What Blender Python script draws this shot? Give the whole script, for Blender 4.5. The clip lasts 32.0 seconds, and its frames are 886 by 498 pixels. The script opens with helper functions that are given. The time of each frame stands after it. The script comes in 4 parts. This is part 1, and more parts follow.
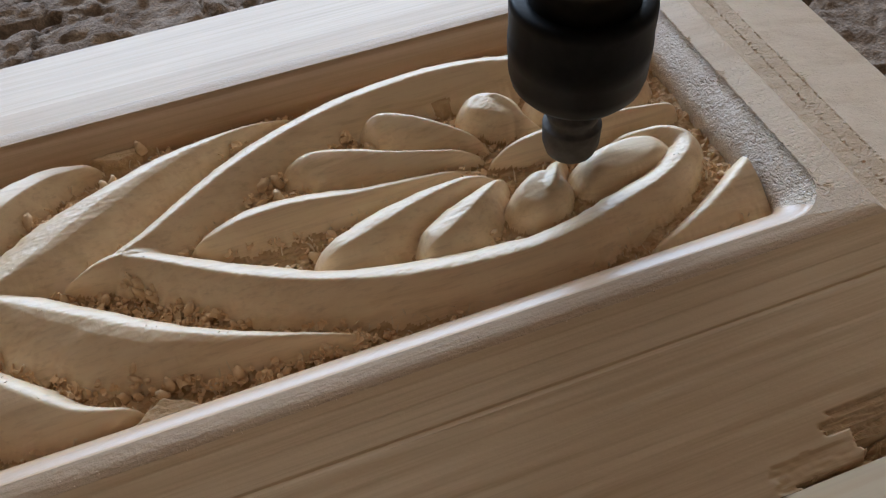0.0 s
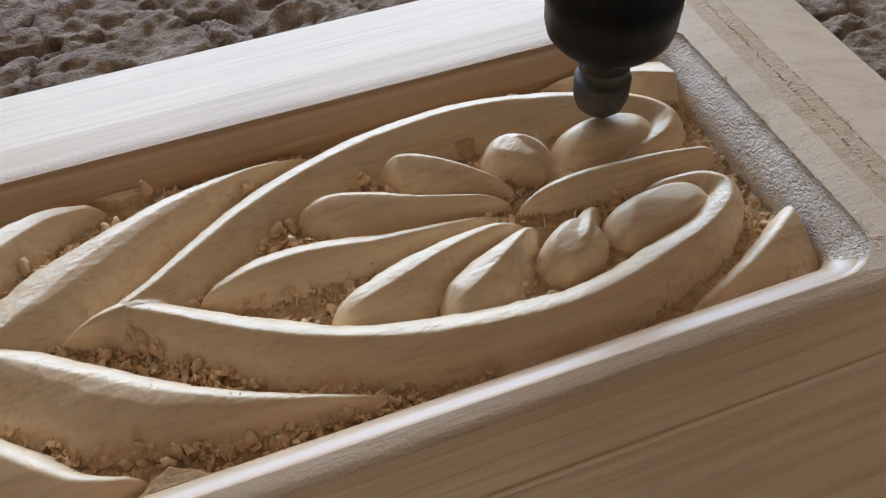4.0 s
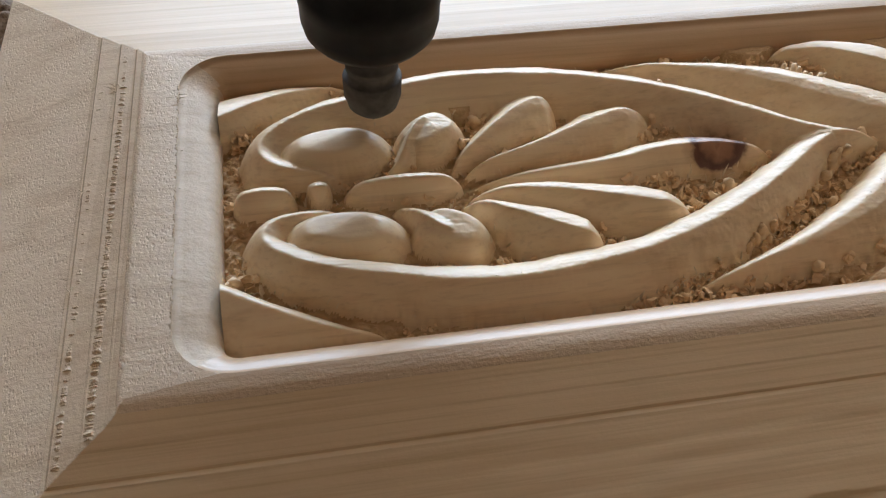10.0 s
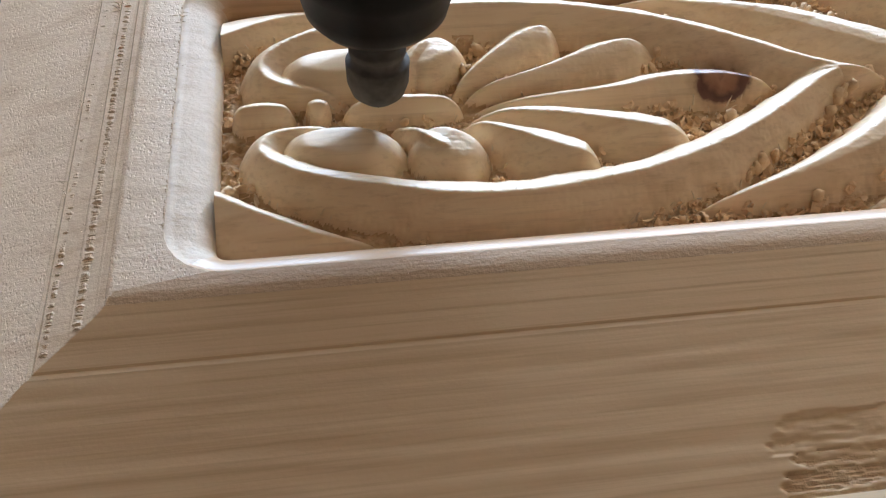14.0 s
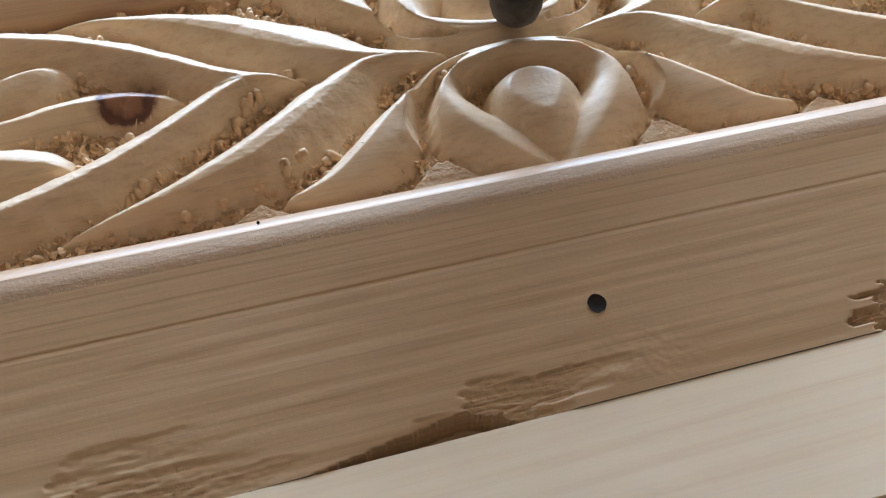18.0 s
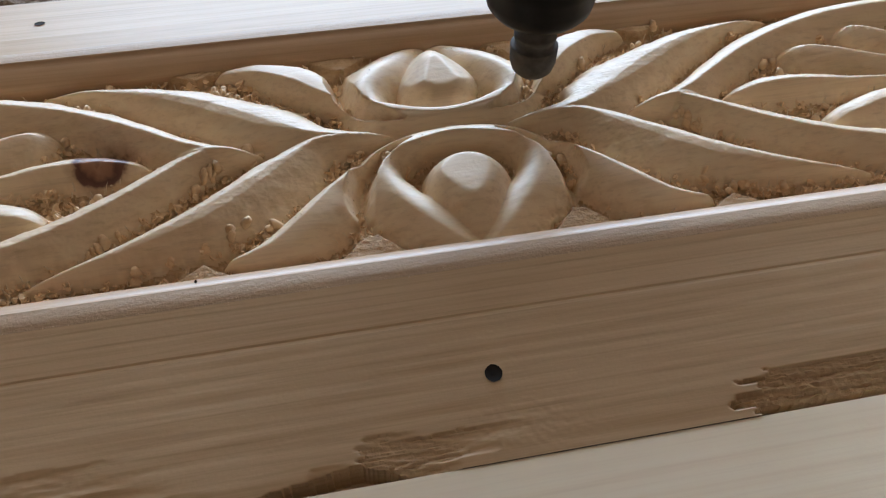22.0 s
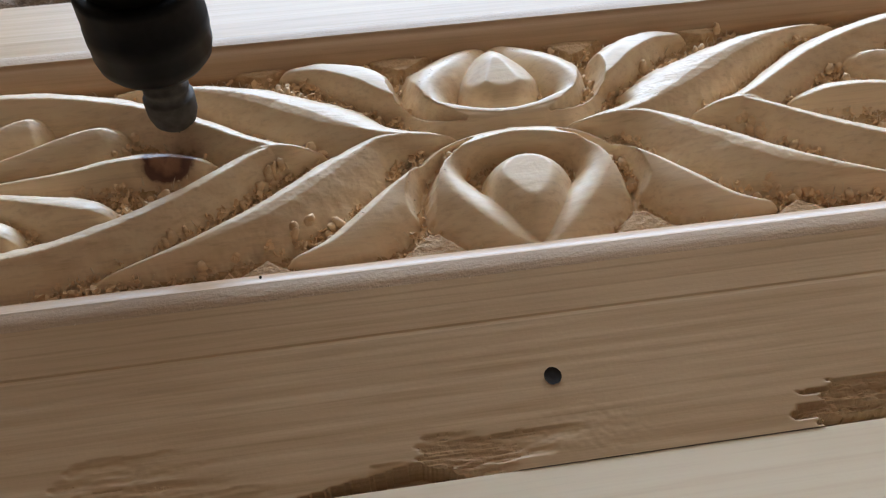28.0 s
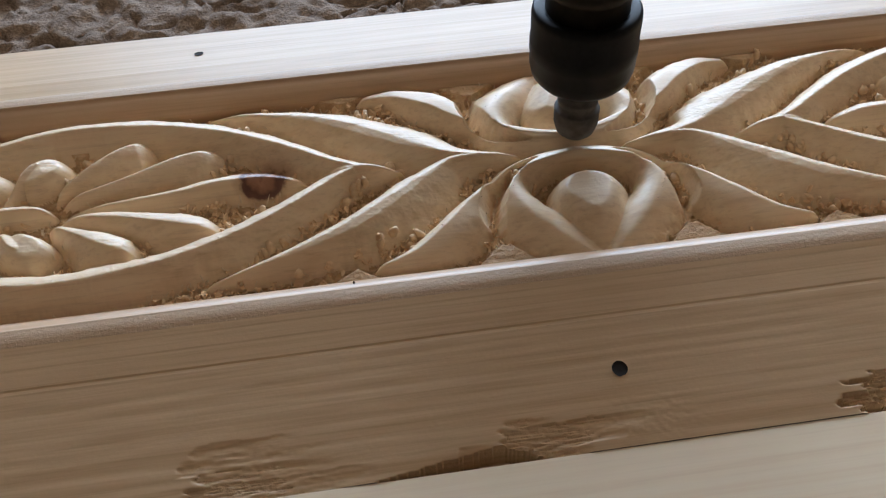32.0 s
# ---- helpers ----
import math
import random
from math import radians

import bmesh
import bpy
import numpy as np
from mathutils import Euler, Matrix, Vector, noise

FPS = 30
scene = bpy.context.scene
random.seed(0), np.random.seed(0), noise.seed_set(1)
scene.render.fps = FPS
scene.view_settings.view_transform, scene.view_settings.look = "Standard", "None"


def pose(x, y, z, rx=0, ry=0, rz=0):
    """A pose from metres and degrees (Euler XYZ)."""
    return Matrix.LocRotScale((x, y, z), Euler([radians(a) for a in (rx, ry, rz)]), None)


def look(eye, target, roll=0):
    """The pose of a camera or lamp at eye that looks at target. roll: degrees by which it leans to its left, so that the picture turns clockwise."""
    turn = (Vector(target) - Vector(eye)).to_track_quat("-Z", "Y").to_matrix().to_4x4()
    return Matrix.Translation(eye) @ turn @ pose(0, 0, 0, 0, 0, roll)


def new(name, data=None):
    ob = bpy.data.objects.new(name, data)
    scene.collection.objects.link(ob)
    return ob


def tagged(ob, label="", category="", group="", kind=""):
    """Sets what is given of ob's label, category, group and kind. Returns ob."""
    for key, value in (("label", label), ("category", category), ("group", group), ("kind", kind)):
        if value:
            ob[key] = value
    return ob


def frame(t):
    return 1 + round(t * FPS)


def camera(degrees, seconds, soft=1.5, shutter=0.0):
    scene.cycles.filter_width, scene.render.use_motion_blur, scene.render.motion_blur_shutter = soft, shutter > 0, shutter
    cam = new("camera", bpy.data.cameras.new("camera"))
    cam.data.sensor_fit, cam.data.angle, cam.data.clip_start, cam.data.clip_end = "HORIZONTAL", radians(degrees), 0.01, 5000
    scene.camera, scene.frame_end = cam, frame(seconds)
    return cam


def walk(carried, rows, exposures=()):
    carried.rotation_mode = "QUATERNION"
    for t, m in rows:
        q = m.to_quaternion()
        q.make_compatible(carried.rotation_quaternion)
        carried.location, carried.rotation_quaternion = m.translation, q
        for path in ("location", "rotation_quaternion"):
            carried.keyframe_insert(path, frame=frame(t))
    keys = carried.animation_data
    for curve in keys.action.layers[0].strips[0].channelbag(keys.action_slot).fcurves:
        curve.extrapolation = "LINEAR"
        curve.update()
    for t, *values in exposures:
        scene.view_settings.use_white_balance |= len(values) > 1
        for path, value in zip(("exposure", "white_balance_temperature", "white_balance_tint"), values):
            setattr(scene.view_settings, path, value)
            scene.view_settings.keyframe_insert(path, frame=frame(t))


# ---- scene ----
from mathutils.bvhtree import BVHTree

# one carving unit in metres, and the height of the panel's rim above the bed
U = 0.07
TOP = 0.43

PATH = [
    (0, 1.3896, -2.0637, 2.1433, -50.433, 2.486, -20.442),
    (0.5, 1.4823, -1.9999, 2.1101, -50.813, 2.279, -21.371),
    (1, 1.4740, -1.9656, 2.0860, -51.003, 1.961, -21.369),
    (1.5, 1.4376, -1.9632, 2.1201, -51.023, 1.938, -20.948),
    (2, 1.3853, -1.9505, 2.1320, -50.873, 1.544, -20.563),
    (2.5, 1.3763, -1.9089, 2.1278, -50.760, 1.786, -20.317),
    (4.5, 1.3193, -1.7953, 2.0567, -48.824, 1.146, -20.323),
    (5, 1.2280, -1.7536, 2.0572, -50.242, 0.162, -19.972),
    (5.5, 0.9665, -1.8400, 2.1252, -50.159, 0.322, -18.278),
    (6, 0.4703, -1.8998, 2.3015, -53.055, -1.924, -17.905),
    (6.5, 0.0179, -1.9327, 2.1611, -51.905, -3.053, -17.407),
    (7, -0.3154, -1.9767, 2.1450, -51.362, -1.874, -16.716),
    (7.5, -0.8039, -1.9249, 2.1824, -51.703, -2.372, -17.584),
    (8, -1.3192, -2.0224, 2.1704, -50.369, -2.823, -16.846),
    (8.5, -1.6770, -2.0935, 2.1456, -50.377, -3.420, -15.167),
    (9, -2.0737, -2.1320, 2.1299, -49.437, -3.030, -13.107),
    (9.5, -2.5568, -2.0671, 2.0315, -49.023, -2.729, -11.359),
    (10, -2.7341, -2.0167, 1.9828, -49.167, -1.929, -9.835),
    (10.5, -2.7033, -1.9960, 1.9883, -49.462, -2.173, -9.218),
    (11, -2.7148, -2.0338, 1.9660, -49.464, -2.268, -8.871),
    (11.5, -2.7345, -2.0913, 1.9246, -49.325, -2.279, -8.694),
    (12, -2.7341, -2.1759, 1.8770, -49.521, -2.186, -8.479),
    (12.5, -2.7463, -2.2357, 1.8416, -49.699, -2.148, -8.298),
    (13, -2.7299, -2.2284, 1.8121, -49.621, -2.087, -7.923),
    (13.5, -2.7129, -2.2045, 1.8336, -49.646, -2.260, -7.766),
    (14, -2.6862, -2.1970, 1.8328, -49.743, -2.158, -7.800),
    (14.5, -2.5361, -2.1895, 1.8312, -49.919, -1.868, -8.730),
    (15, -2.3001, -2.1487, 1.9408, -51.165, -2.160, -10.438),
    (15.5, -1.7602, -2.1509, 1.8949, -50.577, -0.934, -11.942),
    (17.5, -1.0210, -2.2915, 1.9402, -52.842, -1.805, -16.058),
    (18, -0.9775, -2.4033, 2.0549, -52.426, -1.273, -15.880),
    (18.5, -0.9382, -2.5489, 2.1733, -50.158, -0.442, -15.307),
    (19, -0.9558, -2.6942, 2.2102, -48.403, -0.445, -15.574),
    (19.5, -0.8809, -2.7398, 2.2130, -48.341, -0.104, -14.814),
    (20, -0.8667, -2.8022, 2.3773, -47.347, -0.637, -14.086),
    (20.5, -0.8654, -2.8250, 2.3798, -47.195, -1.077, -14.227),
    (21, -0.7563, -2.6896, 2.4698, -47.371, -2.095, -13.869),
    (21.5, -0.4848, -2.4175, 2.2994, -48.788, -1.852, -12.749),
    (22, -0.6057, -2.6397, 2.2893, -48.584, -0.959, -11.466),
    (22.5, -0.6875, -2.7164, 2.3202, -48.436, -0.508, -10.086),
    (23, -0.7011, -2.6786, 2.3541, -47.904, 0.304, -9.088),
    (23.5, -0.7219, -2.6460, 2.3481, -47.703, 0.837, -8.765),
    (24, -0.7251, -2.6331, 2.3569, -47.638, 1.080, -8.746),
    (24.5, -0.7077, -2.6572, 2.3454, -47.580, 1.219, -8.903),
    (25, -0.7248, -2.6820, 2.3170, -47.304, 1.271, -9.033),
    (25.5, -0.7136, -2.6600, 2.3479, -47.548, 1.383, -8.949),
    (27.5, -0.6173, -2.5962, 2.3159, -48.712, 0.301, -8.804),
    (28, -0.6685, -2.6277, 2.3193, -48.928, 0.283, -8.701),
    (28.5, -0.7043, -2.6790, 2.3193, -48.695, 0.244, -8.604),
    (29, -0.7572, -2.7145, 2.3315, -48.738, 0.562, -8.366),
    (29.5, -0.7712, -2.7237, 2.3682, -48.500, 0.772, -8.114),
    (30, -0.8496, -2.7374, 2.4752, -47.938, 1.272, -8.051),
    (30.5, -0.9560, -2.9025, 2.5891, -46.270, 1.514, -8.469),
    (31, -0.9040, -2.9318, 2.5790, -47.167, 1.904, -8.106),
    (31.5, -0.9014, -2.8780, 2.5973, -47.651, 1.995, -8.008),
    (32, -0.9026, -2.8647, 2.5490, -47.521, 1.636, -8.012),
]


def at(x, y, z):
    """Carving units to metres; z counts from the panel's rim."""
    return (x * U, y * U, (z + TOP) * U)


cam = camera(53.26, 32.0, soft=1.2)
walk(cam, [(t, pose(*at(x, y, z), 90 + p, r, w)) for t, x, y, z, p, r, w in PATH],
     [(0, -0.24, 6420, 10), (2, -0.16, 6400, 10), (4.5, -0.06, 6550, 10), (8, 0.08, 6850, 10), (11.0, 0.1, 6800, 10), (12.05, 0.02, 6700, 10), (12.8, 0.56, 6550, 10), (14, 0.46, 6450, 10),
      (15.5, 0.32, 6450, 10), (17.5, 0.46, 6350, 10), (18.2, 0.42, 6250, 10), (19, 0.0, 6150, 10), (20, -0.1, 6200, 10), (21.5, -0.08, 6300, 10), (22.5, 0.06, 6450, 10), (23.5, 0.11, 6550, 10),
      (24.5, 0.09, 6500, 10), (25, 0.02, 6450, 10), (32, 0.02, 6420, 10)])

# ---- light: daylight from one broad window beyond the work, dim room around ----
world = bpy.data.worlds.new("world")
scene.world = world
world.use_nodes = True
wn = world.node_tree.nodes
sky = wn.new("ShaderNodeTexSky")
sky.sky_type, sky.sun_disc = "NISHITA", False
sky.sun_elevation, sky.sun_rotation = radians(38), radians(20)
world.node_tree.links.new(sky.outputs[0], wn["Background"].inputs[0])
wn["Background"].inputs[1].default_value = 0.12
scene.view_settings.exposure = 0.0


def area(name, eye, target, sx, sy, watts, colour):
    lamp = bpy.data.lights.new(name, "AREA")
    lamp.shape, lamp.size, lamp.size_y, lamp.energy, lamp.color = "RECTANGLE", sx, sy, watts, colour
    ob = new(name, lamp)
    ob.matrix_world = look(eye, target)
    return ob


WIN_X, WIN_Z, WIN_W, WIN_H, WALL_Y = 0.5, 0.69, 2.3, 0.76, 2.2
area("window_daylight", (WIN_X, WALL_Y - 0.02, WIN_Z), (WIN_X, 0, WIN_Z), WIN_W, WIN_H, 82, (0.60, 0.80, 1.08))


# ---- materials ----
def mat(name):
    m = bpy.data.materials.new(name)
    m.use_nodes = True
    t = m.node_tree
    return m, t.nodes, t.links, t.nodes["Principled BSDF"]


def node(nodes, kind, **values):
    n = nodes.new(kind)
    for k, v in values.items():
        n.inputs[k].default_value = v
    return n


def ramp(nodes, stops):
    r = nodes.new("ShaderNodeValToRGB")
    while len(r.color_ramp.elements) < len(stops):
        r.color_ramp.elements.new(0.5)
    for e, (p, c) in zip(r.color_ramp.elements, stops):
        e.position, e.color = p, (*c, 1)
    return r


def mix(nodes, links, mode, fac, a, b):
    n = nodes.new("ShaderNodeMix")
    n.data_type, n.blend_type = "RGBA", mode
    for socket, value in ((n.inputs[0], fac), (n.inputs[6], a), (n.inputs[7], b)):
        if isinstance(value, (int, float)):
            socket.default_value = value
        elif isinstance(value, tuple):
            socket.default_value = (*value, 1)
        else:
            links.new(value, socket)
    return n.outputs[2]


def stretch(nodes, links, scale, rot=(0, 0, 0), loc=(0, 0, 0)):
    tc = nodes.new("ShaderNodeTexCoord")
    mp = nodes.new("ShaderNodeMapping")
    mp.inputs["Scale"].default_value = scale
    mp.inputs["Rotation"].default_value = [radians(a) for a in rot]
    mp.inputs["Location"].default_value = loc
    links.new(tc.outputs["Object"], mp.inputs["Vector"])
    return mp.outputs[0]


def wood(name, light, mid, dark, rough=0.55, fuzz=0.25, grain=1.0, knots=(), spec=0.5, lines=0.0, pits=0.0, turn=1.2, growth=0.0):
    """Planed or milled softwood, its grain along x: broad growth bands, fine streaks, pores with shade put into their
    colour and a fibrous relief.
    """
    m, n, l, b = mat(name)
    bands = node(n, "ShaderNodeTexNoise", Scale=1.0, Detail=3.0, Roughness=0.55, Distortion=0.4)
    l.new(stretch(n, l, (5, 330, 330) if turn == 1.2 else (14, 190, 190), (0, 4, turn)), bands.inputs["Vector"])
    streak = node(n, "ShaderNodeTexNoise", Scale=1.0, Detail=5.0, Roughness=0.65)
    l.new(stretch(n, l, (22, 900, 900), (0, 2, 0.6)), streak.inputs["Vector"])
    wide = node(n, "ShaderNodeTexNoise", Scale=14.0, Detail=4.0, Roughness=0.6)
    l.new(stretch(n, l, (1, 1.6, 1)), wide.inputs["Vector"])
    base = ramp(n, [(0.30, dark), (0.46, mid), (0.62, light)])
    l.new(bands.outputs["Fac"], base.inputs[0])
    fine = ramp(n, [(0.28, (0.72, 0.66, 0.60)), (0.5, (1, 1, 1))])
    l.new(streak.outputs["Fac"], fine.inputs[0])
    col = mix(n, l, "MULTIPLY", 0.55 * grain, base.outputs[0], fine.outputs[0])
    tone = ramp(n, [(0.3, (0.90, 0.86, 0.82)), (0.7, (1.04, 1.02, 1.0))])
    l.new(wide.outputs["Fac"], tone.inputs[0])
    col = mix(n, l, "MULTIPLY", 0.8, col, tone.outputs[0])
    if growth:
        # thin dark late-wood lines, wandering along the board
        late = node(n, "ShaderNodeTexNoise", Scale=1.0, Detail=3.0, Roughness=0.5)
        l.new(stretch(n, l, (11, 620, 620), (0, 4, 1.5)), late.inputs["Vector"])
        thin = ramp(n, [(0.40, (1, 1, 1)), (0.445, (0.74, 0.68, 0.62)), (0.47, (0.78, 0.72, 0.66)), (0.52, (1, 1, 1))])
        l.new(late.outputs["Fac"], thin.inputs[0])
        col = mix(n, l, "MULTIPLY", growth, col, thin.outputs[0])
    for x, y, r in knots:
        off = stretch(n, l, (1 / (r * 1.1), 1 / r, 1 / (r * 1.2)), loc=(-x / (r * 1.1), -y / r, -(TOP - 0.045) * U / (r * 1.2)))
        wob = node(n, "ShaderNodeTexNoise", Scale=2.6, Detail=4.0)
        l.new(off, wob.inputs["Vector"])
        ln = n.new("ShaderNodeVectorMath")
        ln.operation = "LENGTH"
        l.new(off, ln.inputs[0])
        ad = n.new("ShaderNodeMath")
        ad.operation = "MULTIPLY_ADD"
        l.new(wob.outputs["Fac"], ad.inputs[0])
        ad.inputs[1].default_value = 0.55
        l.new(ln.outputs["Value"], ad.inputs[2])
        half = n.new("ShaderNodeMath")
        half.operation = "MULTIPLY"
        half.inputs[1].default_value = 0.6
        l.new(ad.outputs[0], half.inputs[0])
        core = ramp(n, [(0.68, (1, 1, 1)), (0.74, (0.7, 0.7, 0.7)), (0.92, (0, 0, 0))])
        l.new(half.outputs[0], core.inputs[0])
        ringc = ramp(n, [(0.20, (0.40, 0.22, 0.14)), (0.30, (0.22, 0.10, 0.06)), (0.38, (0.42, 0.22, 0.13)), (0.50, (0.30, 0.14, 0.08)), (0.60, (0.12, 0.048, 0.032)), (0.68, (0.17, 0.07, 0.045)), (0.76, (0.55, 0.35, 0.20))])
        l.new(half.outputs[0], ringc.inputs[0])
        col = mix(n, l, "MIX", core.outputs[0], col, ringc.outputs[0])
    l.new(col, b.inputs["Base Color"])
    b.inputs["Roughness"].default_value = rough
    b.inputs["Specular IOR Level"].default_value = spec
    b.inputs["Subsurface Weight"].default_value = 0.12
    b.inputs["Subsurface Radius"].default_value = (1.0, 0.5, 0.22)
    b.inputs["Subsurface Scale"].default_value = 0.0022
    hair = node(n, "ShaderNodeTexNoise", Scale=1.0, Detail=4.0, Roughness=0.7)
    l.new(stretch(n, l, (260, 1500, 1500)), hair.inputs["Vector"])
    lump = node(n, "ShaderNodeTexNoise", Scale=900.0, Detail=3.0, Roughness=0.6)
    l.new(stretch(n, l, (1, 1, 1)), lump.inputs["Vector"])
    hs = n.new("ShaderNodeMath")
    hs.operation = "MULTIPLY_ADD"
    hs.inputs[1].default_value = 0.6
    l.new(hair.outputs["Fac"], hs.inputs[0])
    l.new(lump.outputs["Fac"], hs.inputs[2])
    bump = node(n, "ShaderNodeBump", Strength=fuzz, Distance=0.0006)
    l.new(hs.outputs[0], bump.inputs["Height"])
    last = bump
    if lines:
        late = node(n, "ShaderNodeTexNoise", Scale=1.0, Detail=2.0, Roughness=0.5)
        l.new(stretch(n, l, (7, 520, 300), (0, 3, 0.8)), late.inputs["Vector"])
        cut = ramp(n, [(0.36, (0, 0, 0)), (0.50, (1, 1, 1))])
        l.new(late.outputs["Fac"], cut.inputs[0])
        last = node(n, "ShaderNodeBump", Strength=lines, Distance=0.0003)
        l.new(cut.outputs[0], last.inputs["Height"])
        l.new(bump.outputs[0], last.inputs["Normal"])
    if pits:
        cell = node(n, "ShaderNodeTexVoronoi", Scale=1.0)
        l.new(stretch(n, l, (1500, 800, 1500), (0, 0, 14)), cell.inputs["Vector"])
        where = node(n, "ShaderNodeTexNoise", Scale=240.0, Detail=3.0)
        l.new(stretch(n, l, (1, 1, 1)), where.inputs["Vector"])
        sub = n.new("ShaderNodeMath")
        sub.operation = "ADD"
        l.new(cell.outputs["Distance"], sub.inputs[0])
        l.new(where.outputs["Fac"], sub.inputs[1])
        cut = ramp(n, [(0.62, (0, 0, 0)), (0.82, (1, 1, 1))])
        l.new(sub.outputs[0], cut.inputs[0])
        # pit bottoms are darkened in colour to paint the shade in torn pores
        pore_shade = ramp(n, [(0.0, (0.62, 0.55, 0.50)), (0.6, (1, 1, 1))])
        l.new(cut.outputs[0], pore_shade.inputs[0])
        l.new(mix(n, l, "MULTIPLY", min(1.0, pits * 0.6), col, pore_shade.outputs[0]), b.inputs["Base Color"])
        last = node(n, "ShaderNodeBump", Strength=pits, Distance=0.0009)
        l.new(cut.outputs[0], last.inputs["Height"])
        l.new(bump.outputs[0], last.inputs["Normal"])
    l.new(last.outputs[0], b.inputs["Normal"])
    return m


KNOT = ((-1.355 * U, 0.045 * U, 0.105 * U),)
PINE = wood("planed_pine", (0.715, 0.53, 0.335), (0.685, 0.495, 0.305), (0.64, 0.45, 0.27), 0.44, 0.05, 0.75, (), 0.34, 0.03, 0, 1.2, 0.22)
RIM = wood("fuzzy_rim_pine", (0.69, 0.525, 0.37), (0.63, 0.46, 0.31), (0.55, 0.38, 0.245), 0.5, 0.3, 0.9, (), 0.4)
LIP = wood("planed_lip_pine", (0.68, 0.475, 0.30), (0.64, 0.43, 0.265), (0.58, 0.38, 0.225), 0.36, 0.08, 0.8, (), 0.55)
CARVED = wood("carved_pine", (0.895, 0.71, 0.485), (0.865, 0.665, 0.44), (0.80, 0.595, 0.375), 0.43, 0.06, 1.0, KNOT, 0.52, 0, 0.04)
# recess shade is put into this colour: darker, redder than the carved leaves
SHADED_GROUND = wood("shaded_ground_pine", (0.70, 0.49, 0.29), (0.62, 0.41, 0.22), (0.53, 0.32, 0.16), 0.7, 0.9, 0.8, KNOT)
TORN = wood("torn_pine", (0.71, 0.53, 0.335), (0.665, 0.48, 0.30), (0.60, 0.42, 0.255), 0.65, 0.5, 1.2)
BOARD = wood("pale_board", (0.94, 0.81, 0.61), (0.925, 0.785, 0.58), (0.885, 0.73, 0.525), 0.45, 0.05, 0.35, (), 0.5)
CHIP = wood("chip_wood", (0.93, 0.71, 0.47), (0.90, 0.65, 0.40), (0.84, 0.56, 0.31), 0.7, 0.4, 0.5)
ENDGRAIN = wood("end_border_pine", (0.82, 0.67, 0.515), (0.78, 0.63, 0.475), (0.70, 0.54, 0.39), 0.5, 0.3, 0.5, (), 0.45, 0, 0.25, 38)
ENDFUZZ = wood("frayed_end_moulding", (0.71, 0.55, 0.39), (0.66, 0.495, 0.34), (0.59, 0.42, 0.27), 0.6, 0.6, 0.9, (), 0.4, 0, 0.22)
ENDCUT = wood("clean_cut_end_moulding", (0.74, 0.59, 0.43), (0.70, 0.545, 0.39), (0.63, 0.47, 0.32), 0.55, 0.22, 0.6, (), 0.4, 0, 0.06)
ENDLIP = wood("clean_cut_end_lip", (0.74, 0.60, 0.45), (0.70, 0.555, 0.405), (0.63, 0.48, 0.335), 0.5, 0.25, 0.5, (), 0.4, 0, 0.08)
PITTED = wood("pitted_end_grain", (0.70, 0.57, 0.43), (0.65, 0.51, 0.37), (0.58, 0.43, 0.29), 0.36, 0.9, 0.5, (), 0.5, 0, 0.6)
FIBRE = wood("fibre_wood", (0.86, 0.74, 0.58), (0.82, 0.68, 0.5), (0.76, 0.6, 0.42), 0.8, 0.2, 0.3)
for thin in (CHIP, FIBRE):
    thin.node_tree.nodes["Principled BSDF"].inputs["Subsurface Weight"].default_value = 0.0


def plain(name, colour, rough, metal=0.0, var=0.15, scale=300.0, bump=0.1):
    m, n, l, b = mat(name)
    t = node(n, "ShaderNodeTexNoise", Scale=scale, Detail=4.0)
    l.new(stretch(n, l, (1, 1, 1)), t.inputs["Vector"])
    r = ramp(n, [(0.3, tuple(c * (1 - var) for c in colour)), (0.7, tuple(min(1, c * (1 + var)) for c in colour))])
    l.new(t.outputs["Fac"], r.inputs[0])
    l.new(r.outputs[0], b.inputs["Base Color"])
    b.inputs["Roughness"].default_value, b.inputs["Metallic"].default_value = rough, metal
    bp = node(n, "ShaderNodeBump", Strength=bump, Distance=0.0004)
    l.new(t.outputs["Fac"], bp.inputs["Height"])
    l.new(bp.outputs[0], b.inputs["Normal"])
    return m


BLACK = plain("black_oxide_steel", (0.007, 0.007, 0.0075), 0.42, 0.0, 0.3, 500, 0.05)
BLACK.node_tree.nodes["Principled BSDF"].inputs["Specular IOR Level"].default_value = 0.2
NECK = plain("oiled_dark_steel", (0.035, 0.028, 0.022), 0.4, 0.7, 0.3, 300, 0.05)
CUTTER = plain("dusty_cutter_steel", (0.11, 0.10, 0.09), 0.68, 0.3, 0.3, 300, 0.1)
FLANGE = plain("brushed_spindle_metal", (0.30, 0.27, 0.22), 0.42, 0.8, 0.12, 200, 0.1)
# unseen ceiling, walls and floor, coloured to tune the bounced fill light
CEILM = plain("warm_fill_ceiling", (0.95, 0.70, 0.49), 0.9, 0, 0.04, 6, 0.2)
WALLM = plain("added_dark_wall", (0.34, 0.235, 0.155), 0.9, 0, 0.08, 6, 0.2)
FLOORM = plain("unseen_floor_and_table", (0.30, 0.225, 0.16), 0.9, 0, 0.15, 5, 0.2)
# near-black for the painted shade of the screw holes and for the pitch pocket
HOLE = plain("hole_shade_and_pitch", (0.02, 0.014, 0.010), 0.9)


